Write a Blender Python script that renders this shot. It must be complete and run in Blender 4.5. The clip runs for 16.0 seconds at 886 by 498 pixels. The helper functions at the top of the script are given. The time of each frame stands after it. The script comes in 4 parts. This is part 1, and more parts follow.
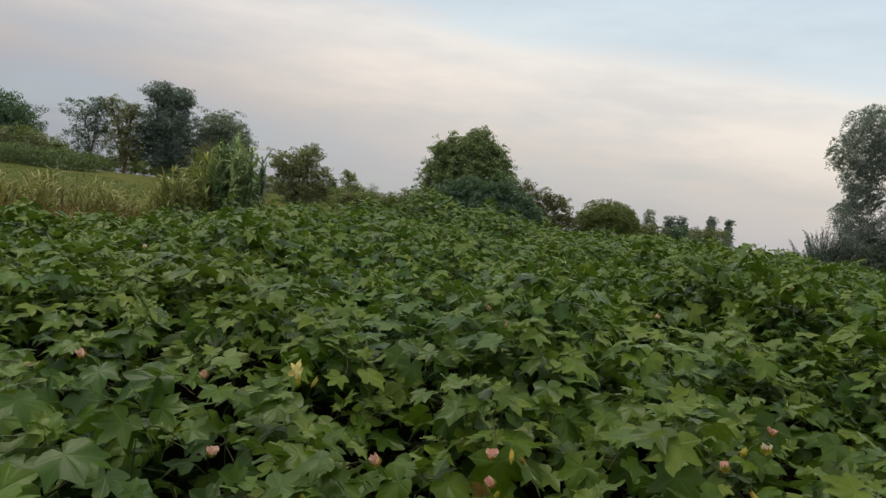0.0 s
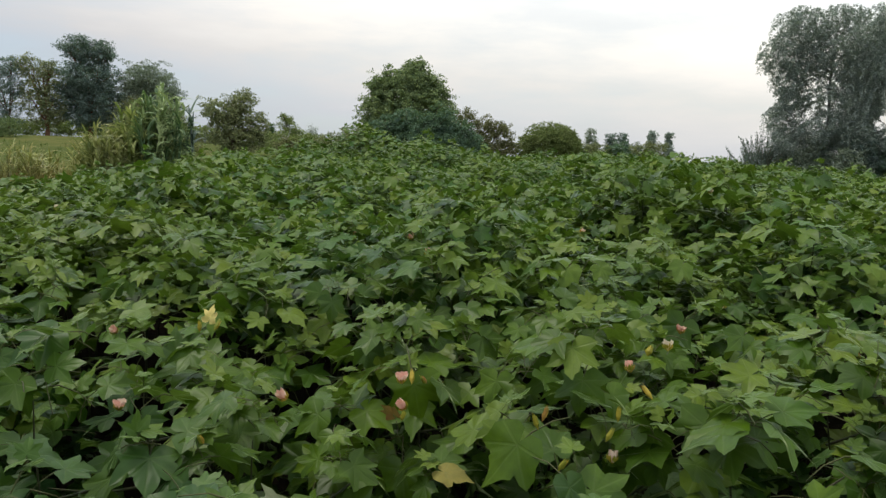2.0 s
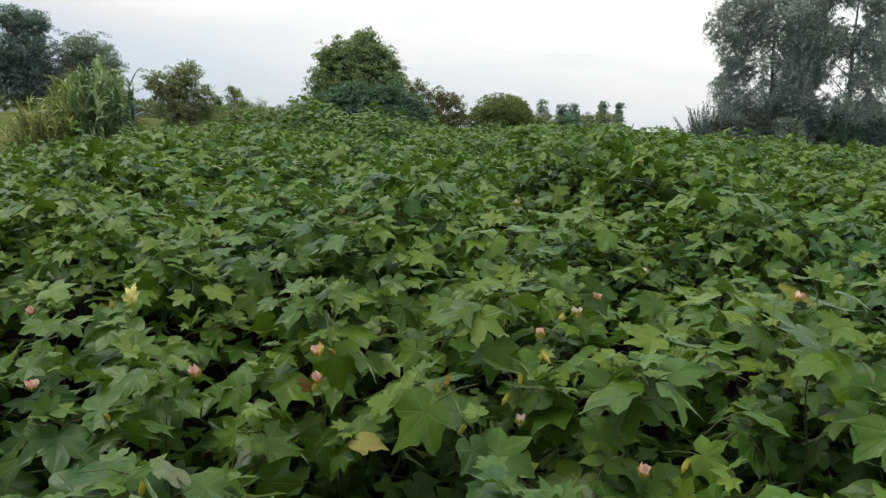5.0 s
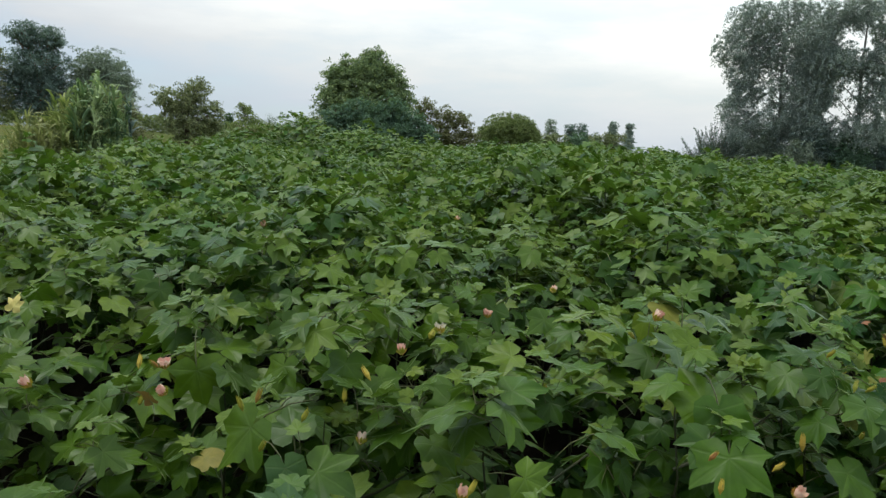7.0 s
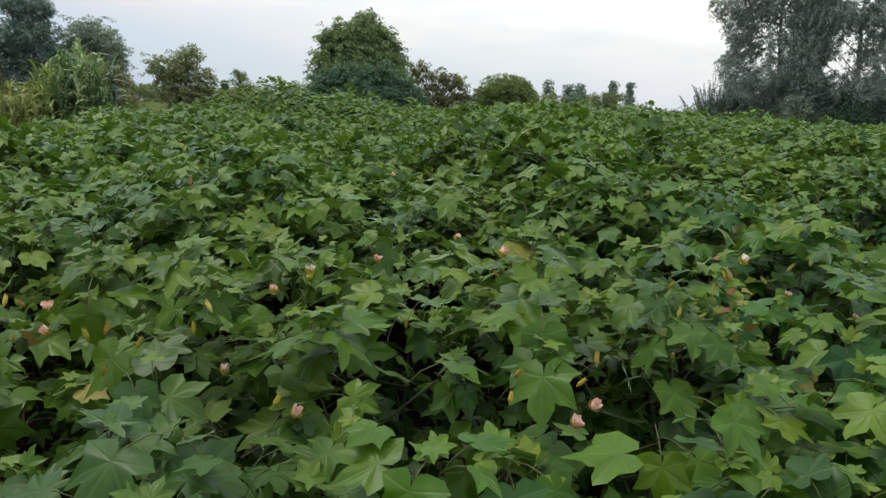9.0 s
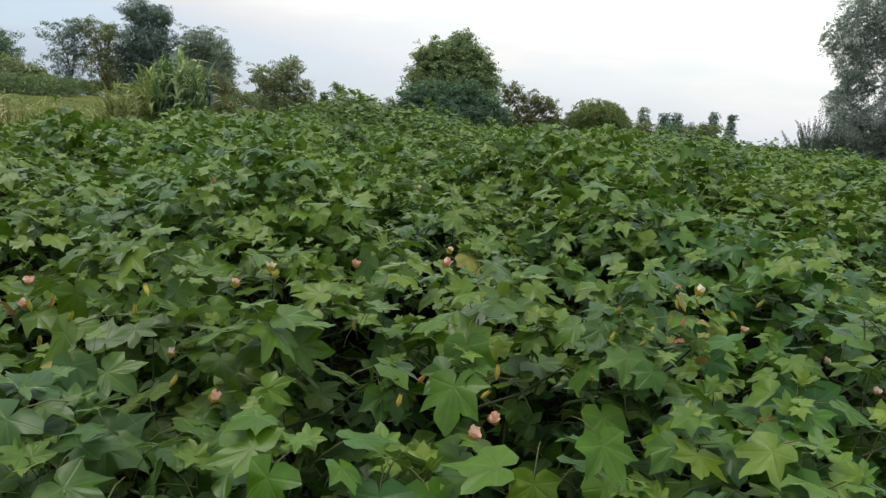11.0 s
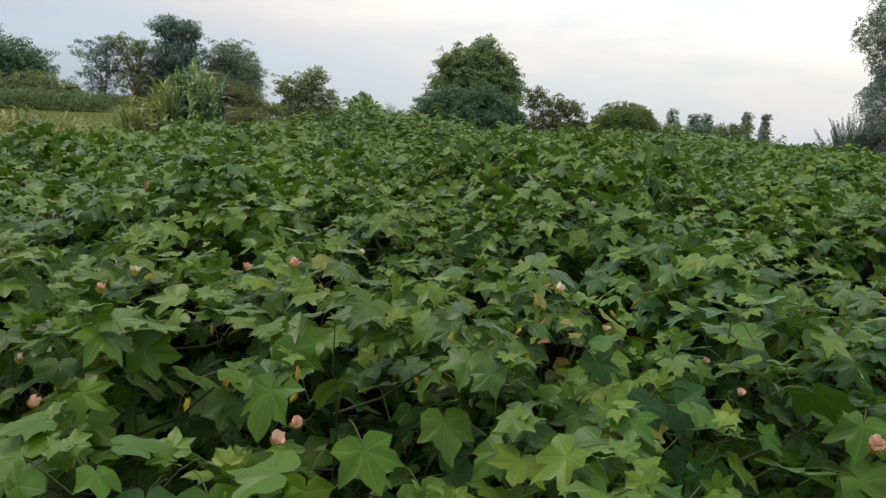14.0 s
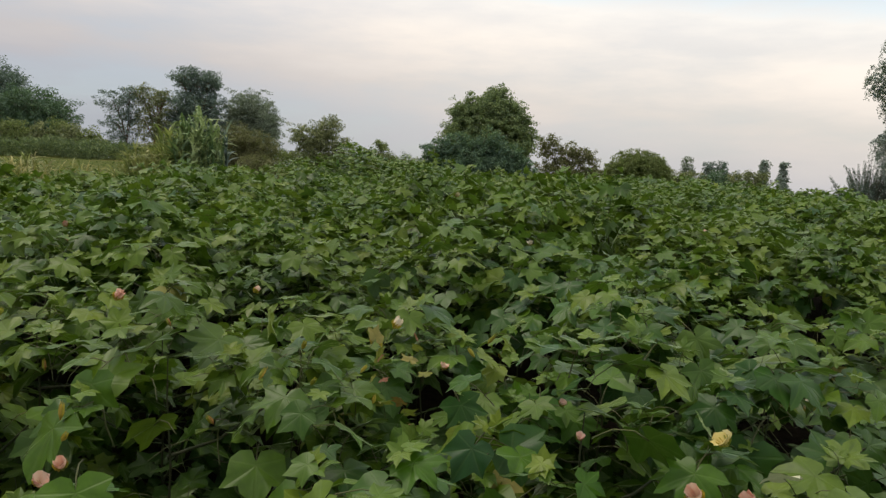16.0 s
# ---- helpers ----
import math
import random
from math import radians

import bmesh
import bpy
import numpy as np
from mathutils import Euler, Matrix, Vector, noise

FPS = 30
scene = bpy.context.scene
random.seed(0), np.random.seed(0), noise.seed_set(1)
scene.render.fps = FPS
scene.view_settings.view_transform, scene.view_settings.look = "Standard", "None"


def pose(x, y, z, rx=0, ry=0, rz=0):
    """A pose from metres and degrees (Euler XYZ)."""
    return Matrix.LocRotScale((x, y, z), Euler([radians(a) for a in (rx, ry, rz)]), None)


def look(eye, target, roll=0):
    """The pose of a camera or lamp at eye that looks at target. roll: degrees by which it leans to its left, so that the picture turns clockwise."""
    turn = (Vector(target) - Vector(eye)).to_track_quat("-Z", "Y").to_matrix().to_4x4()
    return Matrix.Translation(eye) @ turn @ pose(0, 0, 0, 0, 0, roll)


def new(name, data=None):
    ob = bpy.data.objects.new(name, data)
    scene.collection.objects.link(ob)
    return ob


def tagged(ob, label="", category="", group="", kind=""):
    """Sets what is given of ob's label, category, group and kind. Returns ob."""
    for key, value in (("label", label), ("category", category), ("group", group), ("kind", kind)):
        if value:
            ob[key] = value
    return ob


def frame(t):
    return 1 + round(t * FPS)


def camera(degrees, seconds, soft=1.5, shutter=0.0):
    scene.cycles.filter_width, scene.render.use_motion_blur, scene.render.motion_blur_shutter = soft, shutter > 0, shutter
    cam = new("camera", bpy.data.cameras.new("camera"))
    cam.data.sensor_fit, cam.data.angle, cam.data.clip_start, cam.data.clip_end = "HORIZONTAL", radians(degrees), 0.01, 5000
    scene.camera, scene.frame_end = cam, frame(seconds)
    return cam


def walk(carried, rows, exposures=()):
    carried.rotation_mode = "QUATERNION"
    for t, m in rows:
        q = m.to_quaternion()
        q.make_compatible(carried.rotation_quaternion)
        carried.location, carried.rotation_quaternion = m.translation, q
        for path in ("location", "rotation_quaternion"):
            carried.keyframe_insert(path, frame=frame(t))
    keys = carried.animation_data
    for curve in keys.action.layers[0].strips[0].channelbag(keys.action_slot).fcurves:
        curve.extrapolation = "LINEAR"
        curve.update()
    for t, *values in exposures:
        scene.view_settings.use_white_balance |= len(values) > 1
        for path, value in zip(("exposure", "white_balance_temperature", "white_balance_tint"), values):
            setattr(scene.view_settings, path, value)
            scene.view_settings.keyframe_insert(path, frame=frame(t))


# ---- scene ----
cam = camera(62.9, 16.0, 1.4)
PATH = [
    (0, (0.024, 0.067, 1.583), (0.011, 2.065, 1.497), 6.4),
    (0.5, (0.11, 0.073, 1.573), (0.061, 2.066, 1.414), 4.0),
    (1, (0.15, 0.071, 1.557), (0.034, 2.047, 1.271), 2.9),
    (1.5, (0.143, 0.079, 1.561), (0.113, 2.064, 1.318), 2.5),
    (2, (0.164, 0.086, 1.565), (0.299, 2.065, 1.31), 1.6),
    (2.5, (0.177, 0.082, 1.563), (0.403, 2.054, 1.313), 0.9),
    (3, (0.187, 0.083, 1.557), (0.442, 2.044, 1.259), 0.5),
    (3.5, (0.191, 0.091, 1.56), (0.468, 2.049, 1.267), 0.5),
    (4, (0.194, 0.09, 1.561), (0.493, 2.046, 1.268), 0.2),
    (4.2, (0.197, 0.088, 1.565), (0.499, 2.04, 1.256), 0.6),
    (6.3, (0.504, -0.035, 1.578), (0.704, 1.927, 1.244), 1.0),
    (6.5, (0.544, -0.022, 1.575), (0.762, 1.943, 1.273), 0.9),
    (7, (0.666, 0.032, 1.565), (0.896, 1.999, 1.287), 1.7),
    (7.5, (0.741, 0.059, 1.547), (1.002, 2.019, 1.247), 0.4),
    (8, (0.843, 0.005, 1.546), (1.038, 1.97, 1.227), 1.3),
    (8.5, (0.952, -0.09, 1.544), (1.146, 1.872, 1.205), 1.6),
    (9, (1.028, -0.143, 1.536), (1.25, 1.809, 1.161), 0.5),
    (9.2, (1.061, -0.146, 1.54), (1.316, 1.806, 1.186), -0.5),
    (11.3, (1.436, -0.232, 1.523), (1.376, 1.74, 1.191), 2.9),
    (11.5, (1.457, -0.248, 1.521), (1.371, 1.721, 1.184), 1.8),
    (12, (1.509, -0.202, 1.529), (1.44, 1.775, 1.233), 1.6),
    (12.5, (1.579, -0.106, 1.524), (1.59, 1.882, 1.3), 2.3),
    (13, (1.618, -0.059, 1.521), (1.555, 1.924, 1.268), 1.4),
    (13.5, (1.742, -0.086, 1.525), (1.604, 1.885, 1.215), 1.7),
    (14, (1.878, -0.128, 1.522), (1.776, 1.844, 1.205), 2.3),
    (14.5, (1.976, -0.111, 1.508), (1.949, 1.86, 1.169), 1.8),
    (15, (2.091, -0.046, 1.499), (2.068, 1.938, 1.246), 2.8),
    (15.5, (2.196, 0.019, 1.497), (2.195, 2.008, 1.29), 5.0),
    (16, (2.334, -0.001, 1.487), (2.175, 1.984, 1.297), 2.3),
]
# the phone's own exposure on the way
STOPS = [(0, 0.02, 7000, 8), (0.5, -0.02, 7050, 8), (1, 0.45, 6650, 5), (1.5, 0.52, 6600, 5), (2, 0.43, 6600, 4), (2.5, 0.40, 6650, 5), (4.2, 0.50, 6500, 4), (6.3, 0.78, 6250, 1), (6.5, 0.77, 6250, 1), (7, 0.48, 6150, 0), (7.5, 0.40, 6250, 1), (8, 0.47, 6300, 2), (9, 0.60, 6300, 3), (11.3, 0.67, 6400, 4), (12, 0.66, 6450, 4), (12.5, 0.50, 6450, 4), (13, 0.39, 6650, 5), (13.5, 0.47, 6600, 5), (14, 0.52, 6550, 5), (14.5, 0.70, 6500, 6), (15, 0.66, 6550, 5), (15.5, 0.30, 6650, 5), (16, 0.23, 7000, 8)]
walk(cam, [(t, look(eye, target, roll)) for t, eye, target, roll in PATH], STOPS)

# ---- world, sun ----
world = bpy.data.worlds.new("dusk_sky")
scene.world = world
world.use_nodes = True
wt = world.node_tree
wt.nodes.clear()


def wn(kind, **values):
    n = wt.nodes.new(kind)
    for key, value in values.items():
        n.inputs[key].default_value = value
    return n


SUN_EL, SUN_AZ = 66.0, 290.0
sky = wt.nodes.new("ShaderNodeTexSky")
sky.sky_type, sky.sun_disc = "NISHITA", False
sky.sun_elevation, sky.sun_rotation = radians(SUN_EL), radians(SUN_AZ)
bg_sky = wn("ShaderNodeBackground", Strength=0.12)
wt.links.new(sky.outputs[0], bg_sky.inputs[0])
# thin high cloud: lilac haze low down, pale rose above it, white higher up
tc = wt.nodes.new("ShaderNodeTexCoord")
sep = wt.nodes.new("ShaderNodeSeparateXYZ")
wt.links.new(tc.outputs["Generated"], sep.inputs[0])
streak = wt.nodes.new("ShaderNodeMapping")
streak.inputs["Scale"].default_value = (1.6, 1.6, 7.0)
wt.links.new(tc.outputs["Generated"], streak.inputs[0])
cloud = wn("ShaderNodeTexNoise", Scale=2.2, Detail=6.0, Roughness=0.55)
wt.links.new(streak.outputs[0], cloud.inputs["Vector"])
lift = wn("ShaderNodeMath")
lift.operation = "MULTIPLY_ADD"
lift.inputs[1].default_value, lift.inputs[2].default_value = 0.12, -0.06
wt.links.new(cloud.outputs[0], lift.inputs[0])
elev = wt.nodes.new("ShaderNodeMath")
elev.operation = "ADD"
wt.links.new(sep.outputs[2], elev.inputs[0])
wt.links.new(lift.outputs[0], elev.inputs[1])
ramp = wt.nodes.new("ShaderNodeValToRGB")
stops = [(0.0, (0.42, 0.445, 0.515)), (0.06, (0.50, 0.50, 0.55)), (0.12, (0.65, 0.61, 0.605)), (0.19, (0.87, 0.81, 0.78)), (0.235, (0.90, 0.87, 0.86)), (0.265, (0.70, 0.80, 0.90)), (0.36, (0.62, 0.75, 0.90)), (0.6, (0.90, 0.94, 0.95)), (1.0, (1.06, 1.08, 1.04))]
while len(ramp.color_ramp.elements) < len(stops):
    ramp.color_ramp.elements.new(0.5)
for el, (p, c) in zip(ramp.color_ramp.elements, stops):
    el.position, el.color = p, (*c, 1)
# the cloud edge comes down towards the right
slope = wt.nodes.new("ShaderNodeMath")
slope.operation = "MULTIPLY_ADD"
slope.inputs[1].default_value = 0.10
wt.links.new(sep.outputs[0], slope.inputs[0])
wt.links.new(elev.outputs[0], slope.inputs[2])
wt.links.new(slope.outputs[0], ramp.inputs[0])
# the sky towards the left (west) is duller and bluer than ahead
west = wt.nodes.new("ShaderNodeMapRange")
west.interpolation_type = "SMOOTHSTEP"
west.inputs["From Min"].default_value, west.inputs["From Max"].default_value = 0.05, -0.6
wt.links.new(sep.outputs[0], west.inputs["Value"])
tone = wt.nodes.new("ShaderNodeMix")
tone.data_type, tone.blend_type = "RGBA", "MULTIPLY"
tone.inputs[7].default_value = (0.78, 0.80, 0.86, 1)
wt.links.new(west.outputs[0], tone.inputs[0])
wt.links.new(ramp.outputs[0], tone.inputs[6])
# and the sky at the back is darker than the bright one ahead
back = wt.nodes.new("ShaderNodeMapRange")
back.interpolation_type = "SMOOTHSTEP"
back.inputs["From Min"].default_value, back.inputs["From Max"].default_value = 0.25, -0.7
wt.links.new(sep.outputs[1], back.inputs["Value"])
dusk = wt.nodes.new("ShaderNodeMix")
dusk.data_type, dusk.blend_type = "RGBA", "MULTIPLY"
dusk.inputs[7].default_value = (0.80, 0.82, 0.86, 1)
wt.links.new(back.outputs[0], dusk.inputs[0])
wt.links.new(tone.outputs[2], dusk.inputs[6])
bg_cloud = wn("ShaderNodeBackground", Strength=1.0)
wt.links.new(dusk.outputs[2], bg_cloud.inputs[0])
cover = wt.nodes.new("ShaderNodeMapRange")
cover.inputs["From Min"].default_value, cover.inputs["From Max"].default_value = 0.35, 0.6
cover.inputs["To Min"].default_value, cover.inputs["To Max"].default_value = 0.72, 0.97
wt.links.new(cloud.outputs[0], cover.inputs["Value"])
blend = wt.nodes.new("ShaderNodeMixShader")
wt.links.new(cover.outputs[0], blend.inputs[0])
wt.links.new(bg_sky.outputs[0], blend.inputs[1])
wt.links.new(bg_cloud.outputs[0], blend.inputs[2])
wout = wt.nodes.new("ShaderNodeOutputWorld")
wt.links.new(blend.outputs[0], wout.inputs[0])

sun = new("sun", bpy.data.lights.new("sun", "SUN"))
sun.data.energy, sun.data.angle, sun.data.color = 1.3, radians(22), (1.0, 0.93, 0.84)
sa, se = radians(SUN_AZ), radians(SUN_EL)
sun.matrix_world = look((20 * math.sin(sa) * math.cos(se), 20 * math.cos(sa) * math.cos(se), 20 * math.sin(se)), (0, 0, 0))

# ---- materials ----


class Nodes:
    """A small node builder for one material."""

    def __init__(self, name):
        self.m = bpy.data.materials.new(name)
        self.m.use_nodes = True
        self.t = self.m.node_tree
        self.t.nodes.clear()

    def add(self, kind, links=(), **values):
        n = self.t.nodes.new("ShaderNode" + kind)
        for key, value in values.items():
            n.inputs[key.replace("_", " ")].default_value = value
        for socket, source in links:
            self.t.links.new(source, n.inputs[socket])
        return n

    def math(self, op, a, b=None, c=None):
        n = self.t.nodes.new("ShaderNodeMath")
        n.operation = op
        for i, v in enumerate((a, b, c)):
            if v is None:
                continue
            if isinstance(v, (int, float)):
                n.inputs[i].default_value = v
            else:
                self.t.links.new(v, n.inputs[i])
        return n.outputs[0]

    def ramp(self, source, stops):
        n = self.t.nodes.new("ShaderNodeValToRGB")
        while len(n.color_ramp.elements) < len(stops):
            n.color_ramp.elements.new(0.5)
        for el, (p, c) in zip(n.color_ramp.elements, stops):
            el.position, el.color = p, (*c, 1)
        self.t.links.new(source, n.inputs[0])
        return n.outputs[0]

    def mix(self, factor, a, b, mode="MIX"):
        n = self.t.nodes.new("ShaderNodeMix")
        n.data_type, n.blend_type = "RGBA", mode
        for i, v in ((0, factor), (6, a), (7, b)):
            if isinstance(v, (int, float)):
                n.inputs[i].default_value = v
            elif isinstance(v, tuple):
                n.inputs[i].default_value = (*v, 1)
            else:
                self.t.links.new(v, n.inputs[i])
        return n.outputs[2]

    def noise(self, vector, scale, detail=3.0, rough=0.55):
        n = self.add("TexNoise", [("Vector", vector)] if vector else [], Scale=scale, Detail=detail, Roughness=rough)
        return n.outputs[0]

    def done(self, shader):
        out = self.t.nodes.new("ShaderNodeOutputMaterial")
        self.t.links.new(shader, out.inputs[0])
        return self.m


def piece_random(n):
    """One random number for each leaf, whether it is an object of its own or an island of a joined mesh."""
    a = n.add("ObjectInfo").outputs["Random"]
    b = n.add("NewGeometry").outputs["Random Per Island"]
    return n.math("FRACT", n.math("ADD", n.math("MULTIPLY", a, 7.31), n.math("MULTIPLY", b, 1.0)))


def leaf_material(name, stops, rough=0.5, spec=0.35, through_light=0.25, veins=False, patch=(), patch_scale=0.6, down=0.0, shade_patch=(), petal=False):
    n = Nodes(name)
    r = piece_random(n)
    colour = n.ramp(r, stops)
    geo = n.add("NewGeometry")
    place = geo.outputs["Position"]
    if patch:
        f = n.add("MapRange", [("Value", n.noise(place, patch_scale, 2.0))], From_Min=0.42, From_Max=0.62).outputs[0]
        colour = n.mix(n.math("MULTIPLY", f, 0.52), colour, patch)
    if shade_patch:
        f = n.add("MapRange", [("Value", n.noise(place, 1.15, 2.0))], From_Min=0.50, From_Max=0.66).outputs[0]
        colour = n.mix(n.math("MULTIPLY", f, 0.6), colour, shade_patch)
    fine = n.noise(place, 55.0, 4.0, 0.6)
    mottle = n.noise(place, 24.0, 3.0)
    colour = n.mix(0.30, colour, n.ramp(mottle, [(0.32, (0.32, 0.34, 0.32)), (0.68, (0.72, 0.70, 0.62))]), "OVERLAY")
    colour = n.mix(0.28, colour, n.ramp(fine, [(0.3, (0.35, 0.35, 0.3)), (0.7, (0.8, 0.78, 0.7))]), "OVERLAY")
    bump_source = fine
    if veins:
        uv = n.add("UVMap")
        s = n.add("SeparateXYZ", [(0, uv.outputs[0])])
        ang = n.math("ABSOLUTE", n.math("ARCTAN2", s.outputs[0], s.outputs[1]))
        rad = n.math("SQRT", n.math("ADD", n.math("POWER", s.outputs[0], 2.0), n.math("POWER", s.outputs[1], 2.0)))
        d = n.math("MINIMUM", n.math("MINIMUM", ang, n.math("ABSOLUTE", n.math("SUBTRACT", ang, 0.91))), n.math("ABSOLUTE", n.math("SUBTRACT", ang, 1.80)))
        line = n.add("MapRange", [("Value", n.math("MULTIPLY", d, rad))], From_Min=0.012, From_Max=0.035, To_Min=1.0, To_Max=0.0).outputs[0]
        side = n.add("TexWave", [("Vector", uv.outputs[0])], Scale=3.0, Distortion=3.0, Detail=1.0).outputs[1]
        colour = n.mix(n.math("MULTIPLY", line, 0.09), colour, (0.2, 0.27, 0.08))
        bump_source = n.math("ADD", n.math("MULTIPLY", line, -0.8), n.math("ADD", n.math("MULTIPLY", side, 0.06), n.math("MULTIPLY", mottle, 1.1)))
    bump = n.add("Bump", [("Height", bump_source)], Strength=0.22, Distance=0.004)
    p = n.add("BsdfPrincipled", [("Base Color", colour), ("Normal", bump.outputs[0])], Roughness=rough)
    p.inputs["Specular IOR Level"].default_value = spec
    if down:
        p.inputs["Sheen Weight"].default_value, p.inputs["Sheen Roughness"].default_value = down, 0.21
        p.inputs["Sheen Tint"].default_value = (0.90, 1.0, 0.62, 1)
    tr = n.add("BsdfTranslucent", [("Color", n.mix(0.0 if petal else 0.55, colour, (0.15, 0.26, 0.03)))])
    out = n.add("MixShader", [(1, p.outputs[0]), (2, tr.outputs[0])], Fac=through_light)
    return n.done(out.outputs[0])


def plain_material(name, a, b, rough=0.7, scale=12.0, bump=0.3, spec=0.3, stretch=(1, 1, 1)):
    n = Nodes(name)
    tcn = n.add("TexCoord").outputs["Object"]
    mp = n.add("Mapping", [("Vector", tcn)], Scale=stretch).outputs[0]
    big, fine = n.noise(mp, scale, 3.0), n.noise(mp, scale * 7, 4.0, 0.65)
    f = n.math("ADD", n.math("MULTIPLY", big, 0.6), n.math("MULTIPLY", fine, 0.4))
    colour = n.ramp(f, [(0.36, a), (0.64, b)])
    bp = n.add("Bump", [("Height", fine)], Strength=bump, Distance=0.01)
    p = n.add("BsdfPrincipled", [("Base Color", colour), ("Normal", bp.outputs[0])], Roughness=rough)
    p.inputs["Specular IOR Level"].default_value = spec
    return n.done(p.outputs[0])


COTTON = leaf_material("cotton_leaf", [(0.0, (0.011, 0.050, 0.010)), (0.35, (0.025, 0.079, 0.006)), (0.7, (0.044, 0.110, 0.003)), (0.93, (0.076, 0.138, 0.003)), (1.0, (0.117, 0.157, 0.006))],
                       rough=0.40, spec=0.28, through_light=0.20, veins=True, down=0.70, patch=(0.076, 0.112, 0.004), shade_patch=(0.015, 0.052, 0.016))
# true young leaves, and a paler colour standing for brighter light on farther rows
YOUNG_LIT = leaf_material("young_and_lit_cotton_leaf", [(0.0, (0.062, 0.126, 0.014)), (0.6, (0.098, 0.160, 0.014)), (1.0, (0.140, 0.186, 0.018))], rough=0.42, spec=0.26, through_light=0.22, veins=True, down=0.70, patch=(0.104, 0.144, 0.014), shade_patch=(0.044, 0.100, 0.026))
YELLOWED = leaf_material("yellowed_leaf", [(0.0, (0.17, 0.18, 0.03)), (0.6, (0.24, 0.20, 0.045)), (1.0, (0.28, 0.23, 0.08))], rough=0.6, through_light=0.25, veins=True)
DRY = leaf_material("dry_leaf", [(0.0, (0.50, 0.48, 0.34)), (1.0, (0.62, 0.60, 0.46))], rough=0.75, spec=0.2, through_light=0.2)
RUST = leaf_material("rust_leaf", [(0.0, (0.20, 0.06, 0.03)), (1.0, (0.26, 0.11, 0.045))], rough=0.6, through_light=0.2)
STEM = plain_material("cotton_stem", (0.030, 0.046, 0.016), (0.060, 0.050, 0.022), 0.6, 30.0)
PETIOLE = plain_material("petiole", (0.060, 0.095, 0.025), (0.110, 0.085, 0.035), 0.5, 30.0)
PINK = leaf_material("pink_petal", [(0.0, (0.70, 0.34, 0.28)), (0.5, (0.80, 0.50, 0.41)), (1.0, (0.84, 0.63, 0.51))], rough=0.65, spec=0.2, through_light=0.3, petal=True)
CREAM = leaf_material("cream_petal", [(0.0, (0.80, 0.66, 0.50)), (1.0, (0.86, 0.76, 0.60))], rough=0.65, spec=0.2, through_light=0.3, petal=True)
YELLOWPETAL = leaf_material("yellow_petal", [(0.0, (0.66, 0.52, 0.18)), (1.0, (0.76, 0.66, 0.34))], rough=0.65, spec=0.2, through_light=0.3, petal=True)
BRACT = leaf_material("bract", [(0.0, (0.24, 0.25, 0.028)), (0.4, (0.40, 0.33, 0.036)), (0.8, (0.52, 0.36, 0.050)), (1.0, (0.34, 0.13, 0.045))], rough=0.55, through_light=0.25)
BOLL = plain_material("boll", (0.16, 0.19, 0.04), (0.28, 0.25, 0.06), 0.45, 40.0, 0.2)
BARK = plain_material("bark", (0.07, 0.05, 0.035), (0.17, 0.12, 0.085), 0.9, 3.0, 0.8, stretch=(3, 3, 0.6))
REDBARK = plain_material("red_bark", (0.15, 0.07, 0.04), (0.26, 0.13, 0.08), 0.9, 3.0, 0.8, stretch=(3, 3, 0.6))
GREYTWIG = plain_material("grey_twig", (0.17, 0.15, 0.14), (0.27, 0.25, 0.24), 0.9, 4.0, 0.5)


# the lift and the extra blue put distance haze into the tree leaf colours
def foliage(name, dark, mid, light, lift_by=2.0, haze_tint=1.2, **more):
    dark, mid, light = (tuple(lift_by * k * c for k, c in zip((1.05, 1.0, haze_tint), t)) for t in (dark, mid, light))
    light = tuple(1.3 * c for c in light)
    return leaf_material(name, [(0.0, dark), (0.45, mid), (1.0, light)], **{"rough": 0.6, "spec": 0.25, "through_light": 0.30, **more})


F_DARK = foliage("dark_foliage", (0.021, 0.038, 0.022), (0.034, 0.058, 0.030), (0.055, 0.083, 0.038))
F_DEEP = foliage("deep_green_foliage", (0.028, 0.050, 0.032), (0.044, 0.074, 0.045), (0.066, 0.102, 0.056))
F_BRIGHT = foliage("bright_foliage", (0.060, 0.086, 0.042), (0.092, 0.122, 0.054), (0.142, 0.172, 0.062))
F_OLIVE = foliage("olive_foliage", (0.058, 0.068, 0.034), (0.092, 0.102, 0.048), (0.138, 0.144, 0.060))
F_GREY = foliage("grey_green_foliage", (0.068, 0.086, 0.062), (0.100, 0.120, 0.084), (0.142, 0.162, 0.112))
F_BROWN = foliage("brown_foliage", (0.052, 0.046, 0.028), (0.072, 0.068, 0.038), (0.094, 0.094, 0.046), haze_tint=1.0)
F_MOSS = foliage("moss_foliage", (0.058, 0.076, 0.025), (0.084, 0.104, 0.034), (0.112, 0.130, 0.042))
# paler, bluer leaf sets for the far trees, with haze mixed into the colour
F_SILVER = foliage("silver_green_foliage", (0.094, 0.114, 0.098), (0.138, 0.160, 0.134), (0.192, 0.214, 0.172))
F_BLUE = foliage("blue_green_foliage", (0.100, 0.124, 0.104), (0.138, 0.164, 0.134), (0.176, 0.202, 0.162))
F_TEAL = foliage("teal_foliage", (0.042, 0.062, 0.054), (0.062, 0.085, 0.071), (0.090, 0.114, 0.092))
F_DULL = foliage("dull_crop_leaf", (0.050, 0.068, 0.034), (0.070, 0.092, 0.042), (0.096, 0.118, 0.050))
G_GREEN = foliage("cane_leaf", (0.046, 0.084, 0.044), (0.092, 0.138, 0.066), (0.190, 0.230, 0.115), rough=0.5, spec=0.3, lift_by=1.8, haze_tint=1.0)
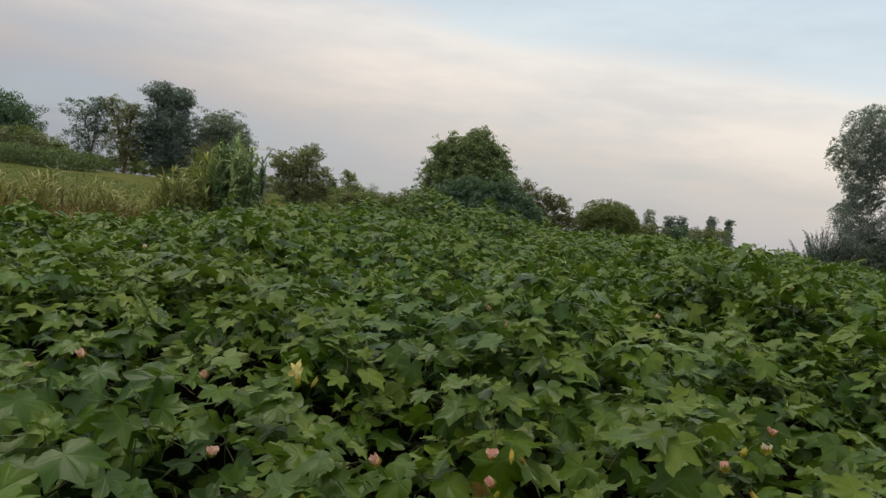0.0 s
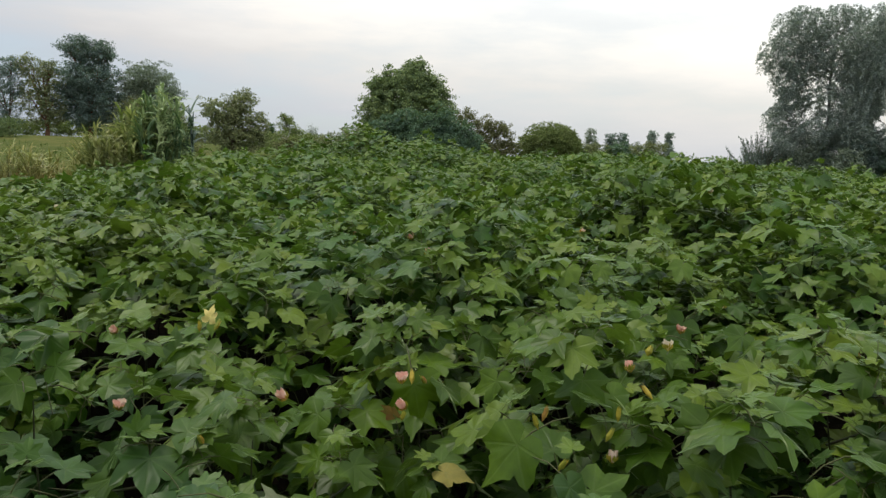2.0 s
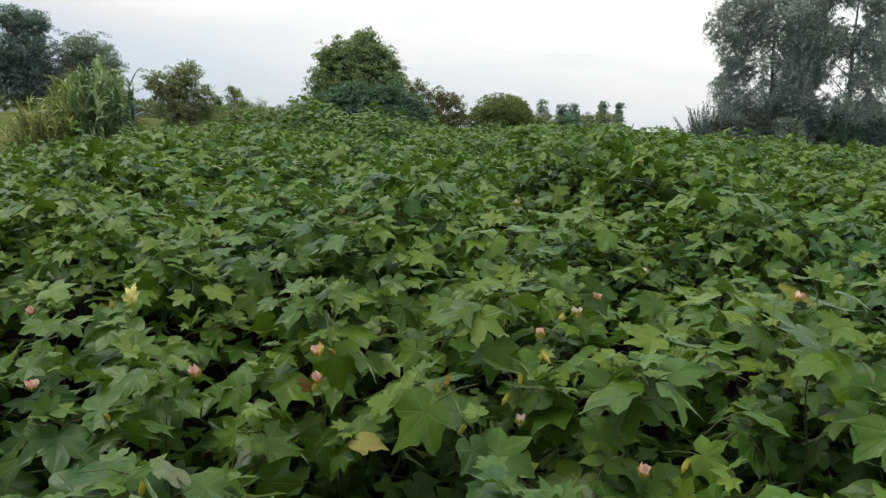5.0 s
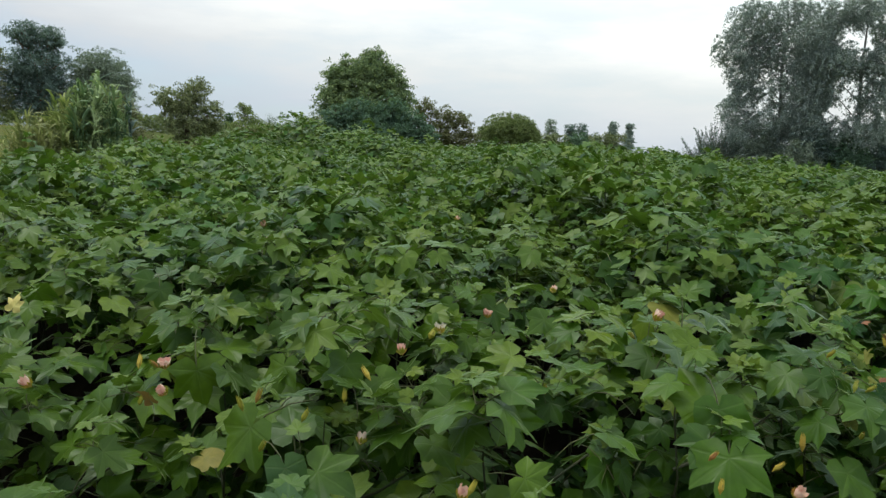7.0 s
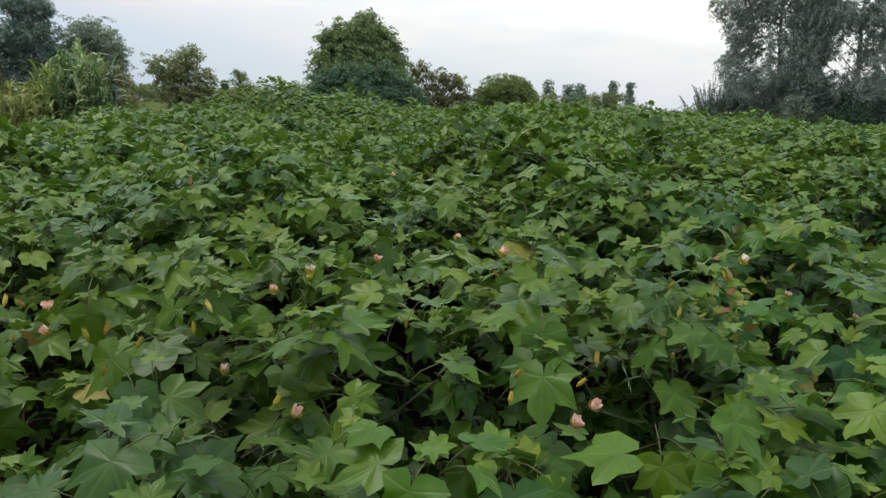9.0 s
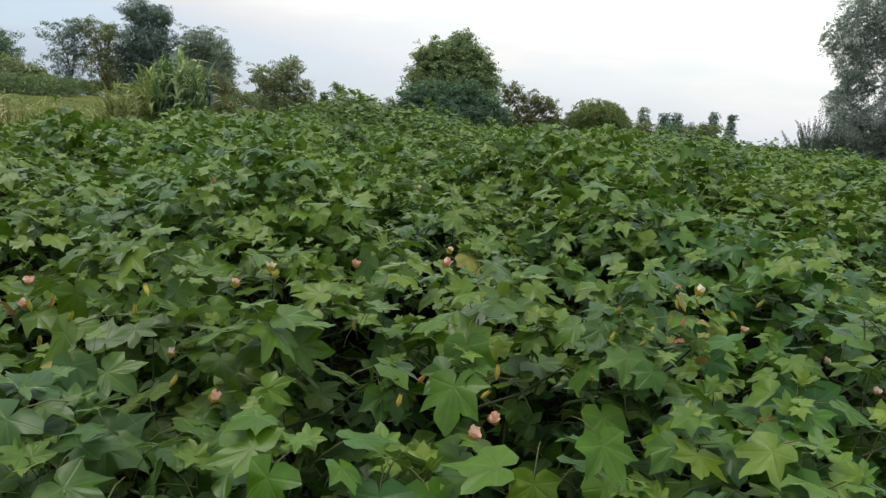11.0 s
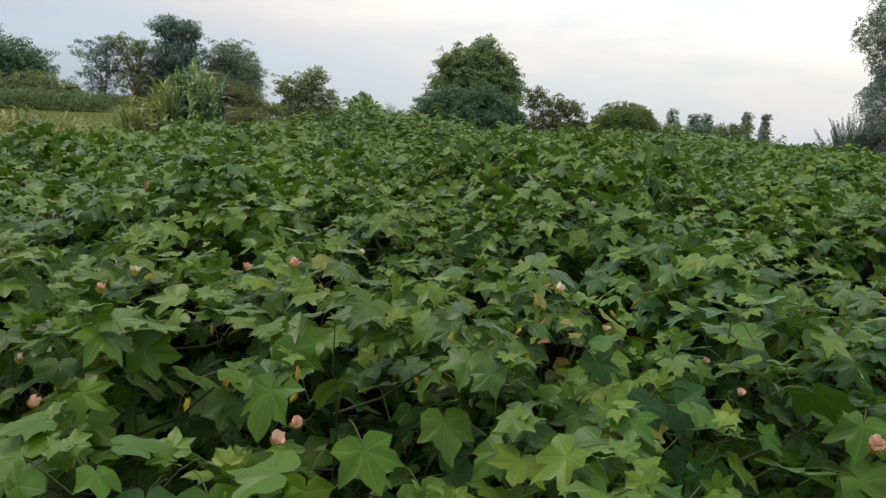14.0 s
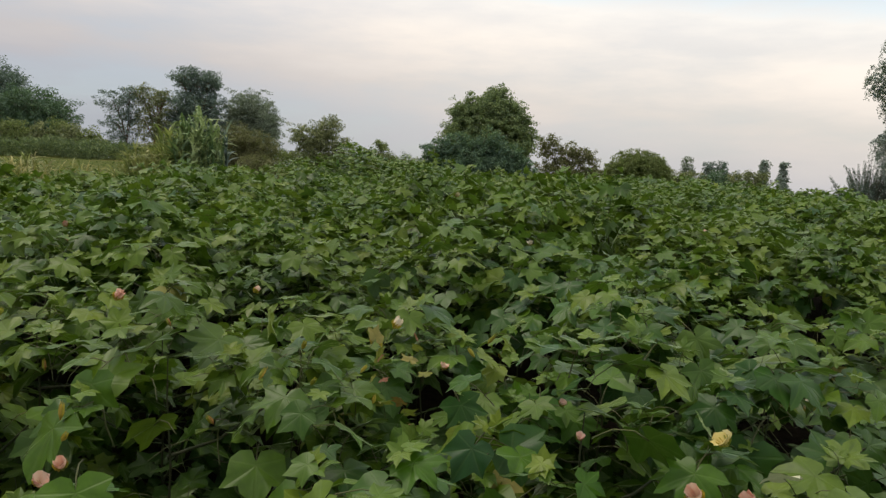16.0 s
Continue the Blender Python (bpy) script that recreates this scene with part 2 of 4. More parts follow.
G_MID = foliage("yellow_green_cane_leaf", (0.095, 0.125, 0.042), (0.160, 0.190, 0.066), (0.245, 0.260, 0.105), rough=0.5, spec=0.3, lift_by=1.75, haze_tint=1.0)
G_PALE = foliage("pale_cane_leaf", (0.115, 0.135, 0.055), (0.165, 0.180, 0.075), (0.235, 0.235, 0.110), rough=0.5, lift_by=1.6, haze_tint=1.0)
G_OLIVE = foliage("olive_cane_leaf", (0.095, 0.092, 0.036), (0.150, 0.142, 0.052), (0.225, 0.205, 0.085), rough=0.5, lift_by=1.6, haze_tint=1.0)
G_DRY = foliage("dry_grass_blade", (0.130, 0.080, 0.036), (0.190, 0.124, 0.050), (0.240, 0.176, 0.070), patch=(0.175, 0.086, 0.042), lift_by=1.2, haze_tint=1.0)
G_FIELD = foliage("field_grass_blade", (0.060, 0.100, 0.026), (0.090, 0.135, 0.034), (0.130, 0.160, 0.045), lift_by=0.9, haze_tint=1.0)

# ---- ground ----


def smooth(v):
    v = np.clip(v, 0, 1)
    return v * v * (3 - 2 * v)


def ground_z(x, y):
    x, y = np.asarray(x, float), np.asarray(y, float)
    z = 0.034 * np.clip(y - 2, 0, 18) * (1 - 0.95 * smooth((x - 5.5) / 9))
    z = z + 1.55 * smooth((y - 20) / 45) * smooth((6 - x) / 36)
    z = z + 0.45 * smooth((y - 25) / 90)
    return z


def gz(x, y):
    return float(ground_z(x, y))


def mesh_np(name, v, f, mats, uv=None, shade=True, slots=None):
    """A mesh of triangles from arrays."""
    me = bpy.data.meshes.new(name)
    v, f = np.asarray(v, np.float32), np.asarray(f, np.int32)
    me.vertices.add(len(v))
    me.vertices.foreach_set("co", v.ravel())
    me.loops.add(f.size)
    me.loops.foreach_set("vertex_index", f.ravel())
    me.polygons.add(len(f))
    me.polygons.foreach_set("loop_start", np.arange(0, f.size, 3, dtype=np.int32))
    me.polygons.foreach_set("use_smooth", np.full(len(f), shade))
    if slots is not None:
        me.polygons.foreach_set("material_index", np.asarray(slots, np.int32))
    if uv is not None:
        layer = me.uv_layers.new(name="UVMap")
        layer.data.foreach_set("uv", np.asarray(uv, np.float32)[f.ravel()].ravel())
    for m in mats:
        me.materials.append(m)
    me.update(calc_edges=True)
    return me


def part(name, data, material, parent, label=""):
    """One mesh object (from a bmesh or a mesh) under a thing or a part."""
    if isinstance(data, bmesh.types.BMesh):
        me = bpy.data.meshes.new(name)
        data.to_mesh(me)
        data.free()
        for p in me.polygons:
            p.use_smooth = True
    else:
        me = data
    if material is not None and not me.materials:
        me.materials.append(material)
    ob = new(name, me)
    ob.parent = parent
    return tagged(ob, label)


def empty(name, x, y, z, label, category, group="", turn=0.0):
    ob = new(name)
    ob.empty_display_size = 0.1
    ob.matrix_basis = pose(x, y, z, 0, 0, turn)
    return tagged(ob, label, category, group)


gx = np.unique(np.concatenate([np.linspace(-12, 14, 66), np.linspace(-60, 70, 80), np.sign(np.linspace(-1, 1, 41)) * (60 + 1900 * np.linspace(-1, 1, 41) ** 2)]))
gy = np.unique(np.concatenate([np.linspace(-6, 20, 66), np.linspace(20, 90, 60), np.linspace(90, 300, 20), np.array([400, 600, 900, 1400, 2000]), np.array([-2000, -600, -200, -60, -20])]))
mx, my = np.meshgrid(gx, gy, indexing="ij")
gn = np.array([noise.noise((a * 1.1, b * 1.1, 0)) * 0.03 + noise.noise((a * 0.15, b * 0.15, 3)) * 0.06 for a, b in zip(mx.ravel(), my.ravel())])
gv = np.column_stack([mx.ravel(), my.ravel(), ground_z(mx, my).ravel() + gn - 0.03])
ni, nj = len(gx), len(gy)
ii, jj = np.meshgrid(np.arange(ni - 1), np.arange(nj - 1), indexing="ij")
q = (ii * nj + jj).ravel()
gf = np.concatenate([np.column_stack([q, q + nj, q + nj + 1]), np.column_stack([q, q + nj + 1, q + 1])])
n = Nodes("field_ground")
gp = n.add("NewGeometry").outputs["Position"]
wide, small, fine = n.noise(gp, 0.12, 3.0), n.noise(gp, 1.3, 4.0), n.noise(gp, 22.0, 5.0, 0.7)
# soil colour near-black: the shade in the gaps under the crop is in it
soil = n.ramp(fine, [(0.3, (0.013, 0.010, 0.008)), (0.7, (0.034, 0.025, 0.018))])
grass = n.ramp(n.math("ADD", n.math("MULTIPLY", wide, 0.5), n.math("MULTIPLY", small, 0.5)), [(0.36, (0.066, 0.084, 0.024)), (0.5, (0.090, 0.106, 0.030)), (0.62, (0.140, 0.130, 0.046))])
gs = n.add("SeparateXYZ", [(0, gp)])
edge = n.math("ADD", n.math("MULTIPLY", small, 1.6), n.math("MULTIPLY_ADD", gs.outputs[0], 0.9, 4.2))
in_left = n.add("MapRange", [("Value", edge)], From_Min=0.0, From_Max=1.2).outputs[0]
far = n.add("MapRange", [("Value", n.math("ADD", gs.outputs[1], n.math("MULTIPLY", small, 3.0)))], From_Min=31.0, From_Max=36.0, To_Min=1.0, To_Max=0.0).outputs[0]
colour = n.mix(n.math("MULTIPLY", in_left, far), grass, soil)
gb = n.add("Bump", [("Height", n.math("ADD", fine, n.math("MULTIPLY", small, 2.0)))], Strength=0.7, Distance=0.04)
gsh = n.add("BsdfPrincipled", [("Base Color", colour), ("Normal", gb.outputs[0])], Roughness=1.0)
gsh.inputs["Specular IOR Level"].default_value = 0.04
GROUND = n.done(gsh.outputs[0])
tagged(new("ground", mesh_np("ground", gv, gf, [GROUND])), "brown field soil, darkened for shade under the crop, and rough green grassland rising gently", "ground", kind="structure")

# ---- leaf shapes ----


def leaf_template(rng, lobes=5, detail=3, petiole=True):
    """A palmate leaf of tip length 1 in the xy plane, its stalk at the origin, tip towards +y. Returns vertices, triangles, slots and uv."""
    if lobes == 5:
        pts = [(0, 1.07), (7, 0.89), (16, 0.76), (24, 0.64), (30, 0.55), (36, 0.65), (44, 0.80), (52, 0.98), (60, 0.79), (70, 0.65), (79, 0.54), (91, 0.62), (103, 0.75), (122, 0.60), (150, 0.46), (170, 0.29), (180, 0.06)]
        keep = {2: (0, 2, 4, 6, 7, 8, 10, 12, 14, 16), 1: (0, 4, 7, 10, 12, 14, 16)}
    else:
        pts = [(0, 1.07), (8, 0.88), (19, 0.74), (30, 0.64), (37, 0.59), (45, 0.70), (55, 0.86), (68, 0.68), (88, 0.60), (112, 0.58), (140, 0.49), (165, 0.34), (180, 0.08)]
        keep = {2: (0, 2, 4, 6, 7, 9, 11, 12), 1: (0, 4, 6, 8, 10, 12)}
    rings = 2 if detail == 3 else 1
    if detail < 3:
        pts = [pts[i] for i in keep[detail]]
    full = [(a, r) for a, r in pts] + [(-a, r) for a, r in reversed(pts[1:-1])]
    veins = (0, 52, 103) if lobes == 5 else (0, 55)
    droop, cup, skew = rng.uniform(-0.05, 0.30), rng.uniform(0.02, 0.20), rng.uniform(-0.2, 0.2)
    wave, ph, curl = rng.uniform(0.06, 0.17), rng.uniform(0, 6.28), rng.uniform(-0.04, 0.14)

    def place(a, r):
        d = min(abs(abs(a) - q) for q in veins)
        x, y = r * math.sin(radians(a)), r * math.cos(radians(a))
        z = cup * r * min(d / 25, 1) * 0.55 - droop * r * r + curl * r ** 4 * min(d / 12, 1) + skew * x + wave * r * r * math.sin(4 * radians(a) + ph) + rng.uniform(-0.04, 0.04) * r
        return (x, y, z)

    verts, tris = [(0, 0, 0)], []
    k = len(full)
    outline = [(a + rng.uniform(-3, 3), r * rng.uniform(0.93, 1.07)) for a, r in full]
    for s in ([0.5, 1.0] if rings == 2 else [1.0]):
        verts += [place(a, r * s) for a, r in outline]
    for i in range(k):
        j = (i + 1) % k
        tris.append((0, 1 + j, 1 + i))
        if rings == 2:
            tris += [(1 + i, 1 + j, 1 + k + j), (1 + i, 1 + k + j, 1 + k + i)]
    slots = [0] * len(tris)
    uv = [(v[0], v[1]) for v in verts]
    if petiole:
        base = len(verts)
        stalk = [(0, 0.04, -0.01), (0, -0.35, -0.10), (0, -0.75, -0.42), (0, -1.0, -0.85)]
        for c in stalk:
            for a in (90, 210, 330):
                verts.append((c[0] + 0.022 * math.cos(radians(a)), c[1], c[2] + 0.022 * math.sin(radians(a))))
                uv.append((0.5, -0.5))
        for i in range(len(stalk) - 1):
            for j in range(3):
                a, b = base + 3 * i + j, base + 3 * i + (j + 1) % 3
                tris += [(a, b, b + 3), (a, b + 3, a + 3)]
                slots += [1, 1]
    return np.array(verts), np.array(tris), np.array(slots), np.array(uv)


rng = random.Random(11)
NEAR_LEAVES = [leaf_template(rng, 3 if i % 3 == 0 else 5) for i in range(12)]
MID_LEAVES = [leaf_template(rng, 3 if i % 3 == 0 else 5, 2, i % 3 == 0) for i in range(8)]
FAR_LEAVES = [leaf_template(rng, 3 if i % 3 == 0 else 5, 1, False) for i in range(6)]


def frame_of(az, droop, roll):
    """Columns x, y, normal of a leaf that points to azimuth az, its tip drooping, rolled about its own length (radians)."""
    y = np.array([math.cos(az) * math.cos(droop), math.sin(az) * math.cos(droop), -math.sin(droop)])
    nn = np.array([math.cos(az) * math.sin(droop), math.sin(az) * math.sin(droop), math.cos(droop)])
    x = np.cross(y, nn)
    x, nn = x * math.cos(roll) + nn * math.sin(roll), nn * math.cos(roll) - x * math.sin(roll)
    return np.column_stack([x, y, nn])


def sunward(rng, fr, lean=10, spread=13):
    """Leaves of cotton follow the low sun: turn a leaf towards it."""
    turn = Matrix.Rotation(radians(rng.gauss(lean, spread)), 3, Vector((0.94, -0.34, 0)))
    return np.array(turn) @ fr


def plant_leaves(rng, h, radius, sprigs, under, low=0.35, small=1.0, hang=20, loose=16, dome=0.27, sun=9, pale_share=0.40):
    """Leaves of one cotton plant about its base: (place, frame, size, is_young). Each shoot ends in a rosette: large outer leaves, small upright inner ones."""
    out = []
    phase = rng.uniform(0, 6.28)
    for k in range(sprigs):
        q = math.sqrt(k / max(1, sprigs - 1))
        r, az0 = radius * q * rng.uniform(0.8, 1.15), phase + 2.4 * k + rng.uniform(-0.3, 0.3)
        sx, sy, sz = r * math.cos(az0), r * math.sin(az0), h * (1 - dome * q * q) + rng.gauss(0, 0.045)
        pale, spin, grow = rng.random() < pale_share, rng.uniform(0, 6.28), rng.uniform(0.8, 1.15) * small
        for i in range(5):
            az = spin + i * 1.257 + rng.gauss(0, 0.25)
            reach = rng.uniform(0.03, 0.115) * grow
            lean = math.cos(az - az0) * q
            droop = radians(rng.gauss(hang, loose) + 20 * lean)
            size = rng.uniform(0.058, 0.101) * grow
            at = (sx + reach * math.cos(az), sy + reach * math.sin(az), sz - rng.uniform(0.0, 0.07) - 0.35 * reach * lean)
            out.append((at, sunward(rng, frame_of(az + rng.gauss(0, 0.3), droop, rng.gauss(0, 0.28)), sun), size, pale and rng.random() < 0.75))
        for i in range(3):
            az = spin + 0.6 + i * 2.1 + rng.gauss(0, 0.3)
            reach = rng.uniform(0.004, 0.022)
            at = (sx + reach * math.cos(az), sy + reach * math.sin(az), sz + rng.uniform(0.0, 0.03))
            out.append((at, sunward(rng, frame_of(az, radians(rng.gauss(-22, 20)), rng.gauss(0, 0.3)), sun), rng.uniform(0.026, 0.052) * grow, True))
    for i in range(under):
        t = low + (0.86 - low) * rng.random()
        az = rng.uniform(0, 2 * math.pi)
        r = radius * rng.uniform(0.35, 1.15)
        at = (r * math.cos(az), r * math.sin(az), h * t)
        out.append((at, sunward(rng, frame_of(az + rng.gauss(0, 0.7), radians(rng.gauss(24, 18)), rng.gauss(0, 0.35)), sun), rng.uniform(0.065, 0.115) * small, False))
    return out


def tube(points, radii, sides=6):
    """Vertices and triangles of a tapered tube along points."""
    v, f = [], []
    pts = [Vector(p) for p in points]
    for i, p in enumerate(pts):
        d = (pts[min(i + 1, len(pts) - 1)] - pts[max(i - 1, 0)]).normalized()
        a = d.orthogonal().normalized()
        b = d.cross(a)
        for k in range(sides):
            w = 2 * math.pi * k / sides
            v.append(p + radii[i] * (math.cos(w) * a + math.sin(w) * b))
        if i:
            for k in range(sides):
                o, o2, k2 = (i - 1) * sides, i * sides, (k + 1) % sides
                f += [(o + k, o + k2, o2 + k2), (o + k, o2 + k2, o2 + k)]
    return np.array([tuple(x) for x in v]), np.array(f)


def joined(name, pieces, mats, shade=True):
    """One mesh from (vertices, triangles, slots, uv) pieces."""
    vs, fs, ss, us, o = [], [], [], [], 0
    for v, f, s, u in pieces:
        vs.append(v), fs.append(np.asarray(f) + o), ss.append(s), us.append(u)
        o += len(v)
    return mesh_np(name, np.concatenate(vs), np.concatenate(fs), mats, np.concatenate(us), shade, np.concatenate(ss))


def set_leaf(template, place, fr, size, young=False):
    v, f, s, u = template
    return v @ (fr * size).T + np.array(place), f, s + (2 if young else 0) * (s == 0), u


def bare(v, f, slot=0):
    return v, f, np.full(len(f), slot), np.zeros((len(v), 2))


# ---- the cotton crop ----
BUMPS = [(-1.0, 14.0, 0.22, 1.2), (0.8, 14.0, 0.12, 1.6), (5.24, 11.4, 0.26, 0.45), (1.37, 1.78, 0.20, 0.24), (1.50, 1.36, 0.10, 0.22), (1.80, 4.87, 0.16, 0.35), (2.32, 5.05, 0.42, 0.50), (-1.5, 5.7, 0.24, 0.55), (2.3, 7.8, 0.22, 0.6), (4.05, 11.0, 0.26, 0.6), (0.7, 12.8, 0.36, 0.8), (0.87, 15.1, 0.40, 0.9), (-0.36, 9.9, 0.24, 0.7), (-0.3, 13.2, 0.26, 0.7)]


def plant_height(x, y):
    h = 1.06 + 0.17 * noise.noise((x * 0.9, y * 0.9, 5.0)) + 0.12 * noise.noise((x * 2.1, y * 2.1, 9.0))
    h += 0.16 * float(smooth((y - 3.4) / 1.5)) * (noise.noise((x * 0.75, y * 0.75, 2.0)) + 0.5 * noise.noise((x * 1.6, y * 1.6, 7.0)))
    for bx, by, lift_, wide_ in BUMPS:
        h += lift_ * math.exp(-((x - bx) ** 2 + (y - by) ** 2) / (wide_ * wide_))
    h = min(h, 0.76 + 0.36 * max(0.0, y - 0.6))
    return h - 0.10 * float(smooth((x - 7) / 6)) - 0.04 * math.exp(-((x - 3.2) ** 2 + (y - 2.4) ** 2) / 0.8) - 0.25 * float(smooth((-3.4 - x) / 2.5)) - 0.13 * float(smooth((-2.2 - x) / 1.2)) - 0.08 * float(smooth((-3.6 - x) / 1.2))


def in_field(x, y):
    left = -5.3 + 0.06 * (y - 8)
    far_ = 10.6 + 6.8 * float(smooth((x + 3.4) / 2.6)) + 13.6 * float(smooth((x - 2.0) / 9.0))
    return x > left + 0.4 * noise.noise((y, 1, 1)) and 0.5 < y < far_


def in_view(x, y):
    return -0.70 * y - 0.8 < x < max(2.4 + 0.52 * y, 1.1 + 0.80 * y) + 0.7


field = []
prng = random.Random(5)
STEP_X, STEP_Y = 0.50, 0.56
for j in range(62):
    for i in range(-14, 64):
        y = 0.62 + j * STEP_Y + prng.uniform(-0.10, 0.10)
        x = i * STEP_X + (0.25 if j % 2 else 0) + prng.uniform(-0.18, 0.18)
        if in_field(x, y) and in_view(x, y) and prng.random() > 0.04:
            field.append((x, y))
NEAR_Y, MID_Y = 3.0, 9.2
near = [p for p in field if p[1] < NEAR_Y]
mid = [p for p in field if NEAR_Y <= p[1] < MID_Y]
far_field = [p for p in field if p[1] >= MID_Y]

LEAF_SLOTS = [COTTON, PETIOLE, YOUNG_LIT]
near_meshes = [mesh_np("leaf", v, f, [COTTON, PETIOLE], u, True, s) for v, f, s, u in NEAR_LEAVES]
young_meshes = [mesh_np("young_leaf", v, f, [YOUNG_LIT, PETIOLE], u, True, s) for v, f, s, u in NEAR_LEAVES]
yellow_meshes = [mesh_np("yellow_leaf", v, f, [YELLOWED, PETIOLE], u, True, s) for v, f, s, u in NEAR_LEAVES[5:7]]


def flower_mesh(material, seed, open_=0.0):
    """A closed, wilting cotton flower: five furled petals with a frilled mouth, 1 high."""
    r = random.Random(seed)
    bm = bmesh.new()
    for p in range(5):
        a0 = p * 72 + r.uniform(-8, 8)
        grid = []
        for i in range(5):
            t = i / 4
            row = []
            for k in range(4):
                w = (k / 3 - 0.5) * 100
                rad = 0.16 + 0.24 * math.sin(min(t * 1.35, 1.25) * 1.5) + open_ * t * t * 0.6 + r.uniform(-0.06, 0.06) * t
                a = radians(a0 + w + t * 45)
                z = t * (1 - open_ * 0.3) + (r.uniform(-0.20, 0.12) if i == 4 else 0)
                row.append(bm.verts.new((rad * math.cos(a), rad * math.sin(a), z)))
            grid.append(row)
        for i in range(4):
            for k in range(3):
                bm.faces.new((grid[i][k], grid[i][k + 1], grid[i + 1][k + 1], grid[i + 1][k]))
    me = bpy.data.meshes.new("flower")
    bm.to_mesh(me)
    bm.free()
    for p in me.polygons:
        p.use_smooth = True
    me.materials.append(material)
    return me


def bract_mesh(seed):
    """Three toothed bracts round the base of a flower or boll."""
    r = random.Random(seed)
    bm = bmesh.new()
    for p in range(3):
        a0 = p * 120 + r.uniform(-10, 10)
        c = bm.verts.new((0.05 * math.cos(radians(a0)), 0.05 * math.sin(radians(a0)), -0.12))
        ring = []
        for k in range(9):
            w = (k / 8 - 0.5) * 120
            z = (0.62 if k % 2 else 0.30) * math.cos(radians(w * 0.6)) + r.uniform(-0.05, 0.05)
            rad = 0.40 + 0.16 * z + r.uniform(0, 0.08)
            ring.append(bm.verts.new((rad * math.cos(radians(a0 + w)), rad * math.sin(radians(a0 + w)), z)))
        for k in range(8):
            bm.faces.new((c, ring[k], ring[k + 1]))
    me = bpy.data.meshes.new("calyx")
    bm.to_mesh(me)
    bm.free()
    me.materials.append(BRACT)
    return me


def boll_mesh():
    bm = bmesh.new()
    bmesh.ops.create_uvsphere(bm, u_segments=10, v_segments=7, radius=0.29)
    for v in bm.verts:
        a = math.atan2(v.co.y, v.co.x)
        v.co.x *= 1 + 0.05 * math.cos(4 * a)
        v.co.y *= 1 + 0.05 * math.cos(4 * a)
        v.co.z = v.co.z * 1.25 + 0.4 + (0.12 if v.co.z > 0.34 else 0)
    me = bpy.data.meshes.new("boll")
    bm.to_mesh(me)
    bm.free()
    for p in me.polygons:
        p.use_smooth = True
    me.materials.append(BOLL)
    return me


def bud_mesh(seed):
    """Three long toothed bracts folded over a bud, 1 high."""
    r = random.Random(seed)
    bm = bmesh.new()
    for p in range(3):
        a0 = p * 120 + r.uniform(-10, 10)
        c = bm.verts.new((0.03 * math.cos(radians(a0)), 0.03 * math.sin(radians(a0)), -0.15))
        low, high = [], []
        for k in range(7):
            w = (k / 6 - 0.5) * 124
            a = radians(a0 + w)
            low.append(bm.verts.new((0.34 * math.cos(a), 0.34 * math.sin(a), 0.25)))
            z = (1.0 if k % 2 else 0.62) * (1 - 0.0022 * abs(w)) + r.uniform(-0.08, 0.08)
            q = 0.30 - 0.16 * z + r.uniform(0, 0.14)
            high.append(bm.verts.new((q * math.cos(a), q * math.sin(a), z)))
        for k in range(6):
            bm.faces.new((c, low[k], low[k + 1]))
            bm.faces.new((low[k], high[k], high[k + 1], low[k + 1]))
    me = bpy.data.meshes.new("calyx")
    bm.to_mesh(me)
    bm.free()
    me.materials.append(BRACT)
    return me


BUDS = [bud_mesh(s) for s in (1, 2, 3)]
FLOWER = {"pink": [flower_mesh(PINK, 1), flower_mesh(PINK, 2, 0.35)], "cream": [flower_mesh(CREAM, 3), flower_mesh(CREAM, 4, 0.3)], "yellow": [flower_mesh(YELLOWPETAL, 5, 0.7)]}
BRACTS, BOLLS = [bract_mesh(s) for s in (1, 2, 3)], boll_mesh()
variants = []
for k in range(8):
    vr = random.Random(100 + k)
    # a high share of pale leaves: their colour brightens the middle rows
    pieces = [set_leaf(vr.choice(MID_LEAVES), pl, fr, s, yo) for pl, fr, s, yo in plant_leaves(vr, 1.0, 0.42, 29, 50, 0.66, 0.84, 9, 11, 0.22, 2, 0.78)]
    variants.append(joined("foliage", pieces, LEAF_SLOTS))
lower = []
for k in range(5):
    vr = random.Random(150 + k)
    pieces = []
    for i in range(80):
        az, r = vr.uniform(0, 6.28), 0.38 * math.sqrt(vr.random())
        pieces.append(set_leaf(vr.choice(MID_LEAVES), (r * math.cos(az), r * math.sin(az), vr.uniform(0.12, 0.42)), sunward(vr, frame_of(az + vr.gauss(0, 0.7), radians(vr.gauss(24, 18)), vr.gauss(0, 0.3)), 8), vr.uniform(0.055, 0.105)))
    lower.append(joined("lower_foliage", pieces, LEAF_SLOTS))
sv, sf = tube([(0, 0, -0.05), (0.012, 0.0, 0.22), (-0.008, 0.012, 0.45), (0.012, -0.006, 0.68), (-0.006, 0.008, 0.84), (0, 0, 0.95)], [0.0065, 0.0058, 0.0048, 0.0036, 0.0026, 0.0018], 6)
stem_mesh = mesh_np("stem", sv, sf, [STEM])
bv, bf = tube([(0, 0, 0), (0, 0.14, 0.03), (0, 0.28, 0.10)], [0.005, 0.004, 0.0025], 5)
branch_mesh = mesh_np("branch", bv, bf, [STEM])


